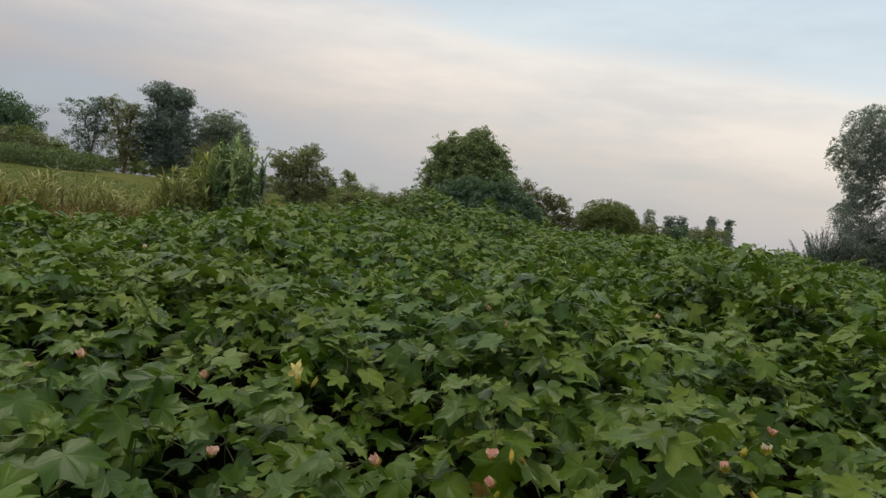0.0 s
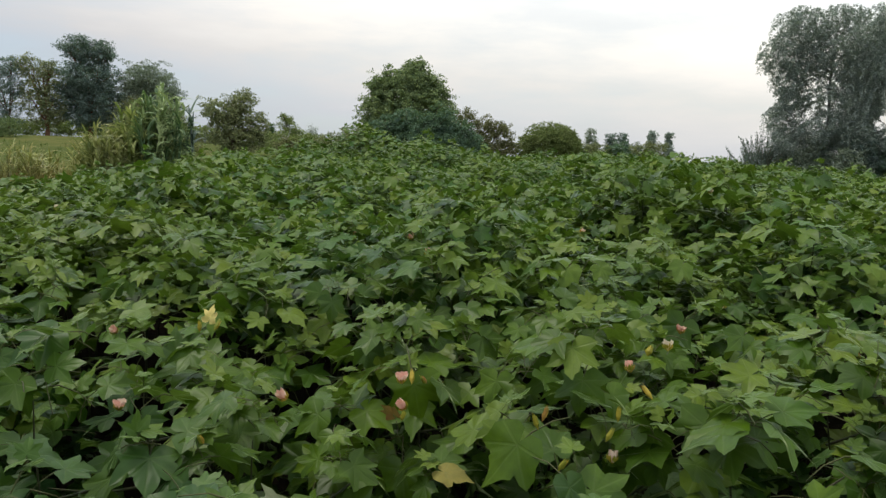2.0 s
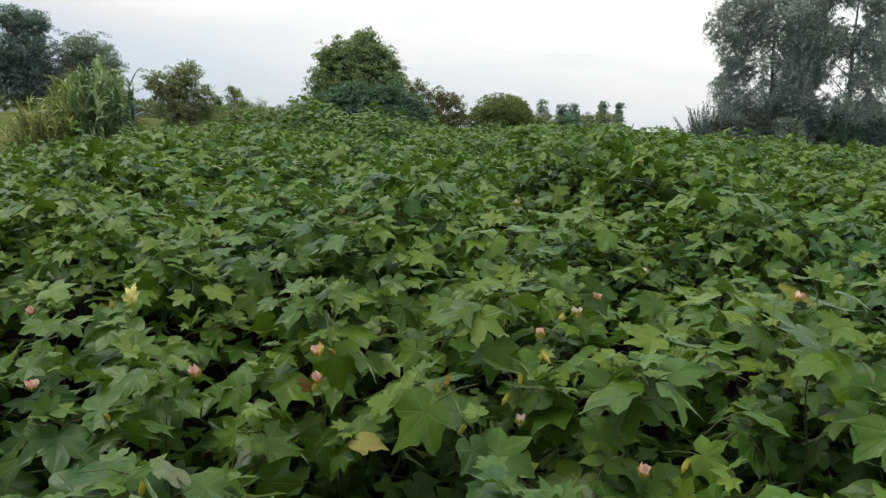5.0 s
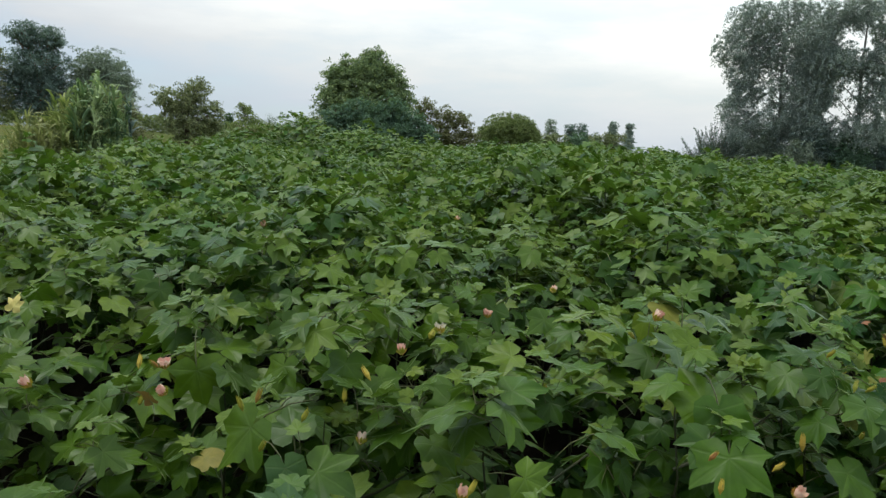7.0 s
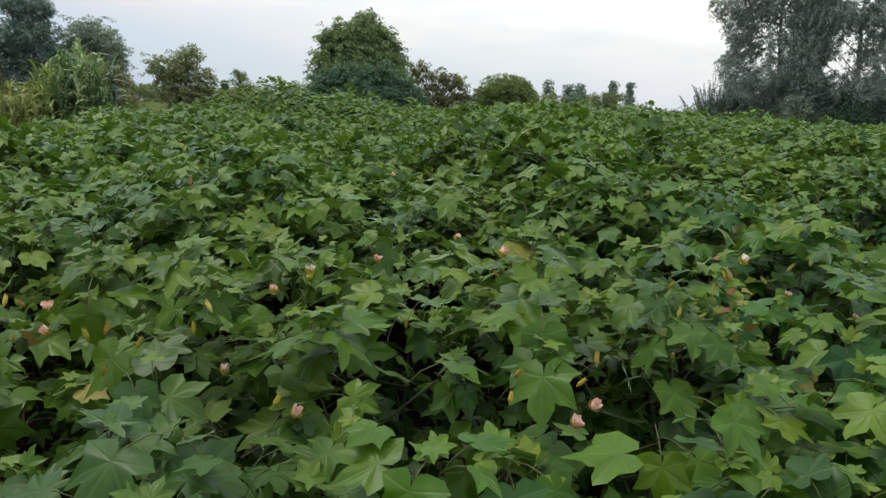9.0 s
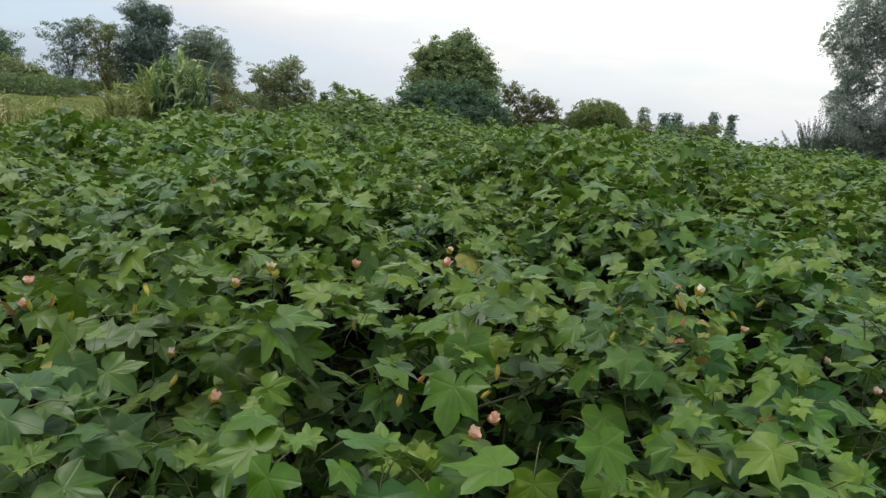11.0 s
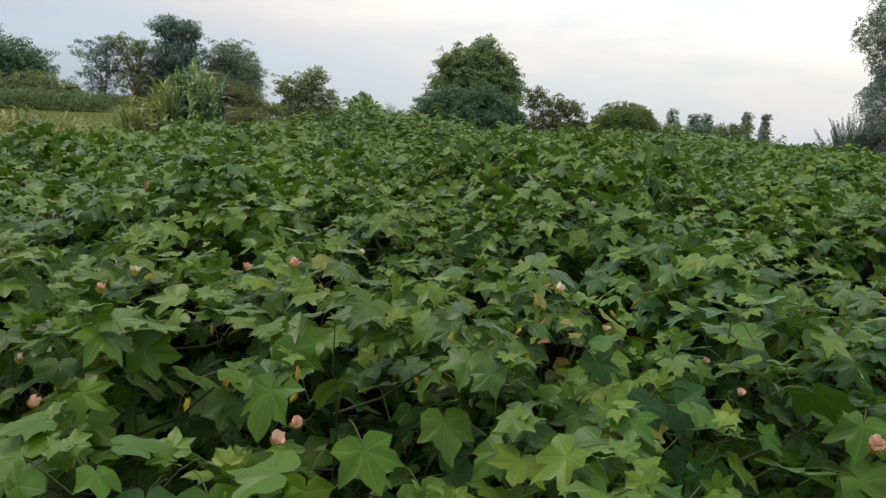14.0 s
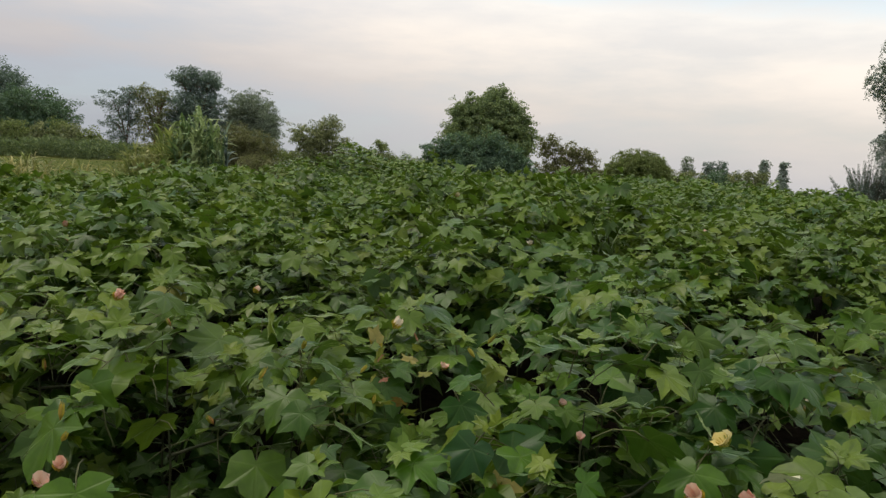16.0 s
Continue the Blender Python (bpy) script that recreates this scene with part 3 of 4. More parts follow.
def hang_bloom(plant, place, colour_, r, size=0.029):
    """A flower with its bracts, as a part of a plant; place in the plant's own metres."""
    fl = part("flower", r.choice(FLOWER[colour_]), None, plant, {"pink": "wilted pink flower", "cream": "cream flower", "yellow": "withered yellow flower"}[colour_])
    size = 0.026 if colour_ == "yellow" else size
    fl.matrix_basis = pose(*place, r.uniform(-40, 40), r.uniform(-40, 40), r.uniform(0, 360)) @ Matrix.Scale(size, 4)
    part("calyx", r.choice(BRACTS), None, fl)


# flowers that stand out in the crop: place and colour
BLOOMS = [(0.88, 1.88, 1.10, "cream"), (0.19, 1.84, 1.02, "pink"), (0.20, 1.81, 0.965, "pink"), (0.675, 1.65, 0.895, "pink"), (-0.71, 2.39, 1.00, "pink"), (-0.43, 2.44, 1.04, "leaf"),
          (-0.08, 1.73, 1.015, "pink"), (1.08, 2.29, 1.045, "pink"), (1.39, 1.70, 1.18, "pink"), (1.516, 1.276, 0.93, "pink"), (1.472, 1.27, 0.893, "pink"), (0.78, 1.87, 1.045, "pink"), (0.874, 1.393, 0.885, "pink"), (1.40, 2.68, 1.05, "pink"),
          (2.208, 1.707, 1.052, "small"), (2.503, 1.82, 0.947, "small"), (1.93, 1.65, 1.005, "bud"), (2.082, 1.735, 1.142, "cream"), (2.08, 1.75, 1.08, "bud"), (2.76, 1.314, 1.048, "yellow"), (2.83, 2.28, 0.93, "small"), (2.53, 1.61, 0.935, "small"),
          (3.27, 2.17, 0.87, "cream"), (2.72, 1.34, 0.93, "pink"), (2.85, 1.41, 0.89, "pink"), (-0.517, 1.886, 0.93, "pink"), (-1.02, 2.20, 1.07, "pink"), (1.457, 1.33, 0.945, "bud"), (1.47, 1.25, 1.03, "bud"), (1.305, 1.278, 0.98, "bud"), (1.85, 1.50, 1.05, "bud"),
          (0.23, 1.60, 1.08, "bud"), (0.15, 1.65, 1.03, "bud"), (0.53, 1.35, 1.06, "bud"), (0.65, 1.50, 1.09, "bud"), (-0.20, 1.50, 1.02, "bud"),
          (-0.05, 1.20, 1.00, "bud"), (1.27, 1.20, 1.00, "bud"), (1.77, 1.45, 1.02, "bud"), (1.43, 1.90, 1.11, "bud"), (1.86, 1.70, 1.08, "bud"), (0.86, 1.15, 0.98, "bud"),
          (1.10, 1.80, 1.00, "bud"), (2.00, 1.78, 1.03, "bud"), (2.06, 1.80, 0.97, "bud"), (2.30, 1.90, 1.08, "bud"), (2.77, 1.28, 0.91, "bud"), (-0.30, 1.90, 1.13, "bud"), (0.45, 1.42, 1.12, "bud")]
# dark hollows between the plants: middle and radius
HOLLOWS = [(1.155, 1.38, 0.14), (1.64, 1.42, 0.15), (0.33, 1.47, 0.09), (0.16, 1.65, 0.08), (0.72, 1.44, 0.09), (-0.55, 2.05, 0.10), (-0.83, 1.98, 0.13)]


def covers_bloom(p):
    """Whether a leaf at p would fill a hollow or stand between the path and one of the open blooms."""
    for hx, hy, hr in HOLLOWS:
        if p[2] > 0.5 and (p[0] - hx) ** 2 + ((p[1] - hy) * 0.48) ** 2 < hr * hr:
            return True
    for bx, by, bz, kind_ in BLOOMS:
        d = Vector((p[0] - bx, p[1] - by, p[2] - bz))
        if d.length > 0.42:
            continue
        for side in ((0.0,) if kind_ == "bud" else (-0.7, 0.0, 0.6)):
            way = Vector((side, 0.0 - by, 1.54 - bz)).normalized()
            along = d.dot(way)
            if -0.03 < along < 0.4 and (d - along * way).length < (0.035 if kind_ == "bud" else 0.07):
                return True
    return False


near_plants = []
LABELS = ["leafy green cotton plant with palmate leaves in the dense crop", "leafy green cotton plant with bolls among its leaves"]
for k, (x, y) in enumerate(near):
    r = random.Random(1000 + k)
    h = plant_height(x, y)
    plant = empty("cotton_plant", x, y, gz(x, y), LABELS[k % 2], "cotton plant", "cotton plants of the field")
    near_plants.append((plant, x, y, h))
    st = part("stem", stem_mesh, None, plant)
    st.scale = (0.9, 0.9, 0.9 * h)
    for b in range(3):
        br = part("branch", branch_mesh, None, plant)
        br.matrix_basis = pose(0, 0, h * (0.35 + 0.14 * b), r.uniform(-5, 18), 0, b * 137 + r.uniform(-20, 20))
    lo = part("lower_foliage", lower[k % 5], None, plant)
    lo.matrix_basis = pose(0, 0, 0, 0, 0, r.uniform(0, 360)) @ Matrix.Diagonal((1, 1, h, 1))
    for place, fr, s, young in plant_leaves(r, h, 0.35, 11, 17, 0.5, pale_share=0.28):
        if covers_bloom((place[0] + x, place[1] + y, place[2] + gz(x, y))):
            continue
        pick = young_meshes if young else (yellow_meshes if r.random() < 0.003 else near_meshes)
        lf = part("leaf", r.choice(pick), None, plant)
        lf.matrix_basis = Matrix.Translation(place) @ Matrix([list(row) for row in fr * s]).to_4x4()
    for b in range(r.choice((0, 0, 0, 0, 1))):
        t, az = r.uniform(0.6, 0.95), r.uniform(0, 6.28)
        bo = part("boll", BOLLS, None, plant)
        bo.matrix_basis = pose(0.30 * math.cos(az), 0.30 * math.sin(az), h * t, r.uniform(-30, 30), r.uniform(-30, 30), 0) @ Matrix.Scale(0.030, 4)
        part("calyx", r.choice(BUDS), None, bo)


def hang_buds(plant, place, r):
    """A few ripening bolls with yellowed bracts."""
    for k in range(r.choice((1, 1, 2))):
        bo = part("boll", BOLLS, None, plant)
        bo.matrix_basis = pose(place[0] + r.uniform(-0.05, 0.05), place[1] + r.uniform(-0.04, 0.04), place[2] + r.uniform(-0.06, 0.03), r.uniform(-40, 40), r.uniform(-40, 40), 0) @ Matrix.Diagonal((0.016, 0.016, r.uniform(0.024, 0.034), 1))
        part("calyx", r.choice(BUDS), None, bo, "yellowed bracts")


PALE = leaf_material("pale_yellow_leaf", [(0.0, (0.62, 0.48, 0.14)), (1.0, (0.70, 0.56, 0.20))], rough=0.6, through_light=0.25, patch=(0.34, 0.28, 0.05), patch_scale=40.0, petal=True)
pale_mesh = mesh_np("yellow_leaf", *NEAR_LEAVES[1][:2], [PALE, PETIOLE], NEAR_LEAVES[1][3], True, NEAR_LEAVES[1][2])
brng = random.Random(77)
for bx, by, bz, col in BLOOMS:
    plant, px, py, ph = min(near_plants, key=lambda p: (p[1] - bx) ** 2 + (p[2] - by) ** 2)
    spot = (bx - px, by - py, bz - gz(px, py) - 0.02)
    if col == "leaf":
        lf = part("leaf", pale_mesh, None, plant, "yellow variegated leaf")
        lf.matrix_basis = pose(*spot, 62, 25, 20) @ Matrix.Diagonal((0.032, 0.050, 0.060, 1))
    elif col == "bud":
        hang_buds(plant, spot, brng)
    else:
        hang_bloom(plant, spot, "pink" if col == "small" else col, brng, 0.018 if col == "small" else 0.036 if bx > 2.6 else 0.027)

# a few withered leaves that stand out
dry_mesh = mesh_np("dry_leaf", *NEAR_LEAVES[3][:2], [DRY, PETIOLE], NEAR_LEAVES[3][3], True, NEAR_LEAVES[3][2])
rust_mesh = mesh_np("rust_leaf", *NEAR_LEAVES[4][:2], [RUST, PETIOLE], NEAR_LEAVES[4][3], True, NEAR_LEAVES[4][2])
for wx, wy, wz, me, size, tilt_ in [(2.90, 1.40, 0.94, dry_mesh, 0.055, 30), (-0.01, 1.20, 1.00, dry_mesh, 0.05, 70), (0.17, 1.78, 0.94, rust_mesh, 0.04, 60), (2.11, 1.70, 0.945, rust_mesh, 0.03, 50)]:
    plant, px, py, ph = min(near_plants, key=lambda p: (p[1] - wx) ** 2 + (p[2] - wy) ** 2)
    lf = part("leaf", me, None, plant, "withered curled leaf")
    lf.matrix_basis = pose(wx - px, wy - py, wz - gz(px, py), tilt_, 25, 140) @ Matrix.Scale(size, 4)

# the rows run on unseen to both sides, added also to block side light
outer = []
for j in range(9):
    for i in range(-11, 17):
        x, y = i * STEP_X + (0.25 if j % 2 else 0) + prng.uniform(-0.15, 0.15), 0.62 + j * STEP_Y + prng.uniform(-0.10, 0.10)
        if in_field(x, y) and not in_view(x, y):
            outer.append((x, y))
# one plant is ageing: yellow and rusty leaves on bare branches
plant, px, py, ph = min(near_plants, key=lambda p: (p[1] - 2.03) ** 2 + (p[2] - 1.83) ** 2)
for k in range(16):
    a, d = brng.uniform(0, 6.28), 0.15 * math.sqrt(brng.random())
    lf = part("leaf", (yellow_meshes + [rust_mesh])[k % 3], None, plant, "ageing yellow-brown leaf")
    lf.matrix_basis = pose(2.03 - px + d * math.cos(a), 1.79 - py + d * math.sin(a) * 0.5, 0.99 - gz(px, py) + brng.uniform(-0.13, 0.13), brng.uniform(10, 80), brng.uniform(-40, 40), brng.uniform(0, 360)) @ Matrix.Scale(brng.uniform(0.022, 0.042) * (0.6 if k % 3 == 2 else 1.0), 4)

mid_plants = []
for k, (x, y) in enumerate(mid):
    r = random.Random(4000 + k)
    h = plant_height(x, y) * r.uniform(0.90, 1.08) + (0.14 if r.random() < 0.16 else 0.03)
    plant = empty("cotton_plant", x, y, gz(x, y), LABELS[0], "cotton plant", "cotton plants of the field", r.uniform(0, 360))
    w = r.uniform(0.95, 1.15)
    fo = part("foliage", variants[r.randrange(len(variants))], None, plant)
    fo.scale = (w, w, h)
    st = part("stem", stem_mesh, None, plant)
    st.scale = (1, 1, h)
    mid_plants.append((plant, x, y))
    if y > NEAR_Y and r.random() < 0.05:
        hang_bloom(plant, (0.25 * math.cos(k), 0.25 * math.sin(k), h * 0.97), r.choice(("pink", "pink", "cream", "yellow")), r)

for bx, by, bz, col in [(-1.81, 4.5, 1.17, "cream"), (0.24, 3.38, 1.17, "pink"), (0.30, 3.08, 1.14, "pink"), (2.49, 3.91, 1.14, "cream"), (2.28, 4.95, 1.36, "cream"), (2.05, 4.4, 1.37, "cream"), (1.20, 4.1, 1.14, "pink"), (-0.05, 4.0, 1.11, "pink")]:
    plant, px, py = min(mid_plants, key=lambda p: (p[1] - bx) ** 2 + (p[2] - by) ** 2)
    spot = plant.matrix_basis.inverted() @ Vector((bx, by - 0.05, bz + 0.02))
    hang_bloom(plant, tuple(spot), col, brng)

pieces = []
for k, (x, y) in enumerate(far_field):
    r = random.Random(9000 + k)
    h = plant_height(x, y) * r.uniform(0.90, 1.11)
    z = gz(x, y)
    # mostly pale leaves here, so the far rows are lightened by colour
    for place, fr, s, young in plant_leaves(r, h, 0.42, 15 if y < 14 else 9, 8, 0.74, 0.80, 8, 11, 0.22, 2, 0.88):
        if place[2] < 0.45 * h:
            continue
        pieces.append(set_leaf(r.choice(FAR_LEAVES), (place[0] + x, place[1] + y, place[2] + z), fr, s * (1.0 if y < 14 else 1.28), young))
sides = []
for k, (x, y) in enumerate(outer):
    r = random.Random(7000 + k)
    h, z = plant_height(x, y) * r.uniform(0.92, 1.08), gz(x, y)
    sides.append(bare(sv * np.array([1, 1, h]) + np.array([x, y, z]), sf, 1))
    for place, fr, s, young in plant_leaves(r, h, 0.36, 10, 24):
        sides.append(set_leaf(r.choice(FAR_LEAVES), (place[0] + x, place[1] + y, place[2] + z), fr, s, young))
tagged(new("cotton_rows", joined("cotton_rows", sides, LEAF_SLOTS)), "leafy green cotton rows added out of view beside the path", "cotton crop", kind="stuff")
crop = new("cotton_crop", joined("cotton_crop", pieces, LEAF_SLOTS))
tagged(crop, "dense green cotton crop filling the field", "cotton crop", kind="stuff")

# ---- trees and shrubs ----


def cards(rng, centres, spread, per, size, droop=0.0, aspect=0.45, outward=0.8, up=0.55):
    """Leaf blades, folded along the middle, in clumps round the centres, facing outwards and up: vertices and triangles."""
    c = np.repeat(np.asarray(centres), per, axis=0)
    m = len(c)
    off = rng.normal(size=(m, 3))
    off /= np.linalg.norm(off, axis=1, keepdims=True)
    face = outward * off + np.array([0, 0, up]) + 0.55 * rng.normal(size=(m, 3))
    face /= np.linalg.norm(face, axis=1, keepdims=True)
    off *= 1.75 * rng.random((m, 1)) ** 0.42 * np.asarray(spread)
    p = c + off
    d = rng.normal(size=(m, 3)) + 0.5 * off / (np.linalg.norm(off, axis=1, keepdims=True) + 1e-6)
    d[:, 2] -= droop
    d -= face * np.sum(d * face, axis=1, keepdims=True)
    d /= np.linalg.norm(d, axis=1, keepdims=True) + 1e-9
    w = np.cross(face, d)
    s = size * rng.uniform(0.6, 1.35, (m, 1))
    a = p - d * s * 0.5
    b = p + d * s * 0.5
    l = p + w * s * aspect * 0.5 + face * s * 0.10
    r = p - w * s * aspect * 0.5 + face * s * 0.10
    v = np.stack([a, l, b, r], 1).reshape(-1, 3)
    i = np.arange(m)[:, None] * 4
    f = np.concatenate([i + [[0, 2, 1]], i + [[0, 3, 2]]])
    return v, f


def lobe_centres(rng, lobe, density, rough=0.28):
    """Clump centres in the outer part of one crown lobe (cx, cy, cz, rx, ry, rz)."""
    cx, cy, cz, rx, ry, rz = lobe
    count = max(9, int(0.95 * density * (rx * ry + ry * rz + rx * rz)))
    d = rng.normal(size=(count, 3))
    d /= np.linalg.norm(d, axis=1, keepdims=True)
    k = (0.45 + 0.6 * rng.random((count, 1)) ** 0.55) * (1 + rough * rng.normal(size=(count, 1)) * 0.5)
    return np.array([cx, cy, cz]) + d * k * np.array([rx, ry, rz])


def tree(name, x, y, lobes, material, label, seed, size=0.2, density=20, per=14, clump=0.28, trunk=0.14, bark=None, droop=0.0, group="", category="tree", flat=0.6, aspect=0.45, rough=0.28, core=0.5):
    """A tree: trunk and limbs as one mesh, the crown as another. lobes: (dx, z, rx, rz) or (dx, z, rx, rz, dy), z above the world's zero."""
    rng = np.random.default_rng(seed)
    r = random.Random(seed)
    base = gz(x, y)
    thing = empty(name, x, y, base, label, category, group)
    full = [(l[0], l[4] if len(l) > 4 else 0.0, l[1] - base, l[2], (l[2] + l[3]) * 0.5 if len(l) < 6 else l[5], l[3]) for l in lobes]
    top = max(l[2] for l in full)
    fork = max(0.25, min(l[2] - l[5] for l in full)) * 0.8 + 0.15 * top
    v0, f0 = tube([(0, 0, -0.15), (0.04, 0, fork * 0.5), (0.0, 0.03, fork)], [trunk * 1.35, trunk, trunk * 0.85], 8)
    vs, fs, o = [v0], [f0], len(v0)
    centres = []
    for l in full:
        lc = lobe_centres(rng, l, density, rough)
        centres.append(lc)
        c = Vector(l[:3])
        start = Vector((0, 0, fork * r.uniform(0.7, 1.0)))
        bend = start.lerp(c, 0.5) + Vector((r.uniform(-0.2, 0.2), r.uniform(-0.2, 0.2), 0.12 * l[5]))
        v, f = tube([start, bend, c], [trunk * 0.6, trunk * 0.42, trunk * 0.22], 6)
        vs.append(v), fs.append(f + o)
        o += len(v)
        for tip in lc[:: max(1, len(lc) // 12)]:
            s0 = bend.lerp(c, r.random())
            e = Vector(tip)
            v, f = tube([s0, s0.lerp(e, 0.5) + Vector((0, 0, 0.1)), e], [trunk * 0.2, trunk * 0.13, trunk * 0.05], 4)
            vs.append(v), fs.append(f + o)
            o += len(v)
    part("trunk", mesh_np("trunk", np.concatenate(vs), np.concatenate(fs), [bark or BARK]), None, thing)
    v, f = cards(rng, np.concatenate(centres), (clump * 0.85, clump * 0.85, clump * flat * 0.85), int(per * 2.1), size * 0.73, droop=droop, aspect=aspect)
    # the dense leafy inside of the crown
    inner = []
    for cx, cy, cz, rx, ry, rz in full:
        count = int(core * 0.5 * density * (rx * ry + ry * rz + rx * rz)) + 1
        d = rng.normal(size=(count, 3))
        d *= 0.72 * rng.random((count, 1)) ** 0.4 / np.linalg.norm(d, axis=1, keepdims=True)
        inner.append(np.array([cx, cy, cz]) + d * np.array([rx, ry, rz]))
    v2, f2 = cards(rng, np.concatenate(inner), (clump, clump, clump * 0.8), max(3, per // 2), size * 1.5, aspect=0.6)
    v, f = np.concatenate([v, v2]), np.concatenate([f, f2 + len(v)])
    part("crown", mesh_np("crown", v, f, [material], shade=False), None, thing)
    return thing


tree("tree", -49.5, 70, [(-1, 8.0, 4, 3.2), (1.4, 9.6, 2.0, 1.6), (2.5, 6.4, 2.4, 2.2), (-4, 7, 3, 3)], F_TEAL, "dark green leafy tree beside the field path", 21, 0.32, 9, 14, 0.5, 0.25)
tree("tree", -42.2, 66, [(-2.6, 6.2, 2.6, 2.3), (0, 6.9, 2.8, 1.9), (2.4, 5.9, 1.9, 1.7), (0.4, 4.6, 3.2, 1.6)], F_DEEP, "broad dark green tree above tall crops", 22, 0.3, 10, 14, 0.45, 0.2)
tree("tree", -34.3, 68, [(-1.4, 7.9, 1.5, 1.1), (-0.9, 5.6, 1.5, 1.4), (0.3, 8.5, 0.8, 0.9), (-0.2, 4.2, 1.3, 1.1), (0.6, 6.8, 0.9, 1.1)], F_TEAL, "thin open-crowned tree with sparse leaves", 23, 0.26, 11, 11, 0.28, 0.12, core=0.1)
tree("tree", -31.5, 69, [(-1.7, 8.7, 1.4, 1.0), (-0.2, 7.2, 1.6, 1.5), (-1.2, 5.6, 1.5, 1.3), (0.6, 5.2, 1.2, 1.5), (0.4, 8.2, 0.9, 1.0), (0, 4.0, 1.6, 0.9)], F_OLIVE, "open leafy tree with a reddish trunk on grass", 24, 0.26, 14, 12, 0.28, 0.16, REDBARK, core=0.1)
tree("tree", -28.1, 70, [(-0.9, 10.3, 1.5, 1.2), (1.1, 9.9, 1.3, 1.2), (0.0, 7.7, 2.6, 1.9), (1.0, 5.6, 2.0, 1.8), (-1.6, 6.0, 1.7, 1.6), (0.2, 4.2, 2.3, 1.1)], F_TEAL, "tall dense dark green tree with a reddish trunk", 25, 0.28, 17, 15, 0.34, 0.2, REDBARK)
tree("tree", -23.2, 72, [(-0.5, 8.0, 2.4, 1.6), (1.0, 6.4, 2.0, 1.8), (-1.5, 6.2, 1.9, 1.6), (0.0, 4.6, 2.8, 1.7)], F_GREY, "rounded feathery grey-green tree", 26, 0.22, 24, 17, 0.3, 0.18, flat=0.4)
tree("thorn_bush", -19.4, 60, [(-0.6, 4.2, 1.7, 1.2), (1.0, 3.5, 1.6, 1.2), (-1.5, 3.0, 1.5, 1.2), (0.4, 2.4, 2.4, 1.0)], F_BROWN, "brownish thorny bush with fine leaves", 27, 0.2, 22, 15, 0.26, 0.1, category="bush")
tree("tree", -11.7, 54, [(0.7, 5.0, 1.1, 0.95), (-1.1, 4.4, 1.3, 0.9), (1.7, 3.4, 1.1, 1.1), (-0.4, 3.0, 1.5, 1.1), (0.6, 2.2, 1.9, 0.8), (0.4, 4.0, 1.3, 0.9)], F_OLIVE, "small round olive-green tree with gaps in its crown", 28, 0.22, 22, 14, 0.22, 0.12, core=0.3)
tree("tree", -12.8, 90, [(-0.3, 4.9, 1.0, 1.1), (0.2, 3.6, 1.5, 1.2), (-0.5, 5.6, 0.5, 0.5)], F_MOSS, "small yellowish green tree in the distance", 29, 0.3, 13, 10, 0.32, 0.1)
tree("tree", -10.5, 92, [(0, 4.0, 0.9, 0.8), (0.2, 3.2, 1.1, 0.9)], F_GREY, "small grey twiggy tree in the distance", 30, 0.16, 18, 8, 0.35, 0.1, GREYTWIG)
tree("conifer", -18.4, 110, [(0, 4.8, 0.6, 0.9), (0, 3.6, 0.9, 1.0)], F_DARK, "small dark upright tree far behind the field", 31, 0.3, 18, 12, 0.3, 0.1)
srng = random.Random(8)
for k in range(11):
    bx = -9.8 + k * 0.85
    top = srng.uniform(2.5, 3.2)
    tree("shrub", bx, 60 + srng.uniform(-2, 2), [(0, top - 0.7, 0.9, 0.7), (srng.uniform(-0.7, 0.7), top - 1.2, 1.0, 0.8)], srng.choice((F_MOSS, F_OLIVE, F_MOSS, F_BROWN)), "low mossy green shrub along the field edge", 40 + k, 0.22, 18, 12, 0.24, 0.06, group="shrubs behind the field", category="shrub")
for k in range(6):
    tree("shrub", -39.6 + k * 1.5, 58 + srng.uniform(-1, 1), [(0, 4.0 + srng.uniform(-0.4, 0.5), 1.1, 0.9), (0.3, 3.2, 1.2, 0.9)], srng.choice((F_MOSS, F_OLIVE)), "yellowish green shrub behind the tall crops", 60 + k, 0.26, 14, 12, 0.3, 0.06, group="shrubs under the trees", category="shrub")
tree("tree", 0.95, 56, [(0.55, 7.95, 0.95, 0.7), (0.0, 7.1, 1.8, 1.2), (-1.75, 6.6, 1.25, 1.0), (1.7, 6.4, 1.25, 1.25), (-0.1, 5.5, 2.8, 1.6), (2.5, 4.7, 1.2, 1.5), (-2.0, 4.4, 1.6, 1.6), (0.4, 3.4, 2.6, 1.4)], F_BRIGHT, "tall feathery bright green tree above the field", 32, 0.26, 36, 12, 0.26, 0.2, flat=0.5)
tree("tree", 1.2, 27, [(-1.45, 2.45, 0.5, 0.5), (-0.75, 2.75, 0.6, 0.5), (0.0, 2.4, 0.8, 0.6), (0.5, 2.85, 0.55, 0.5), (1.15, 2.4, 0.6, 0.6), (1.8, 1.95, 0.5, 0.55), (0.1, 1.9, 1.6, 0.7), (-1.3, 1.7, 0.8, 0.6), (1.2, 1.5, 1.0, 0.6)], F_DEEP, "dense dark green broad-leaved tree at the field edge", 33, 0.14, 80, 11, 0.13, 0.1)
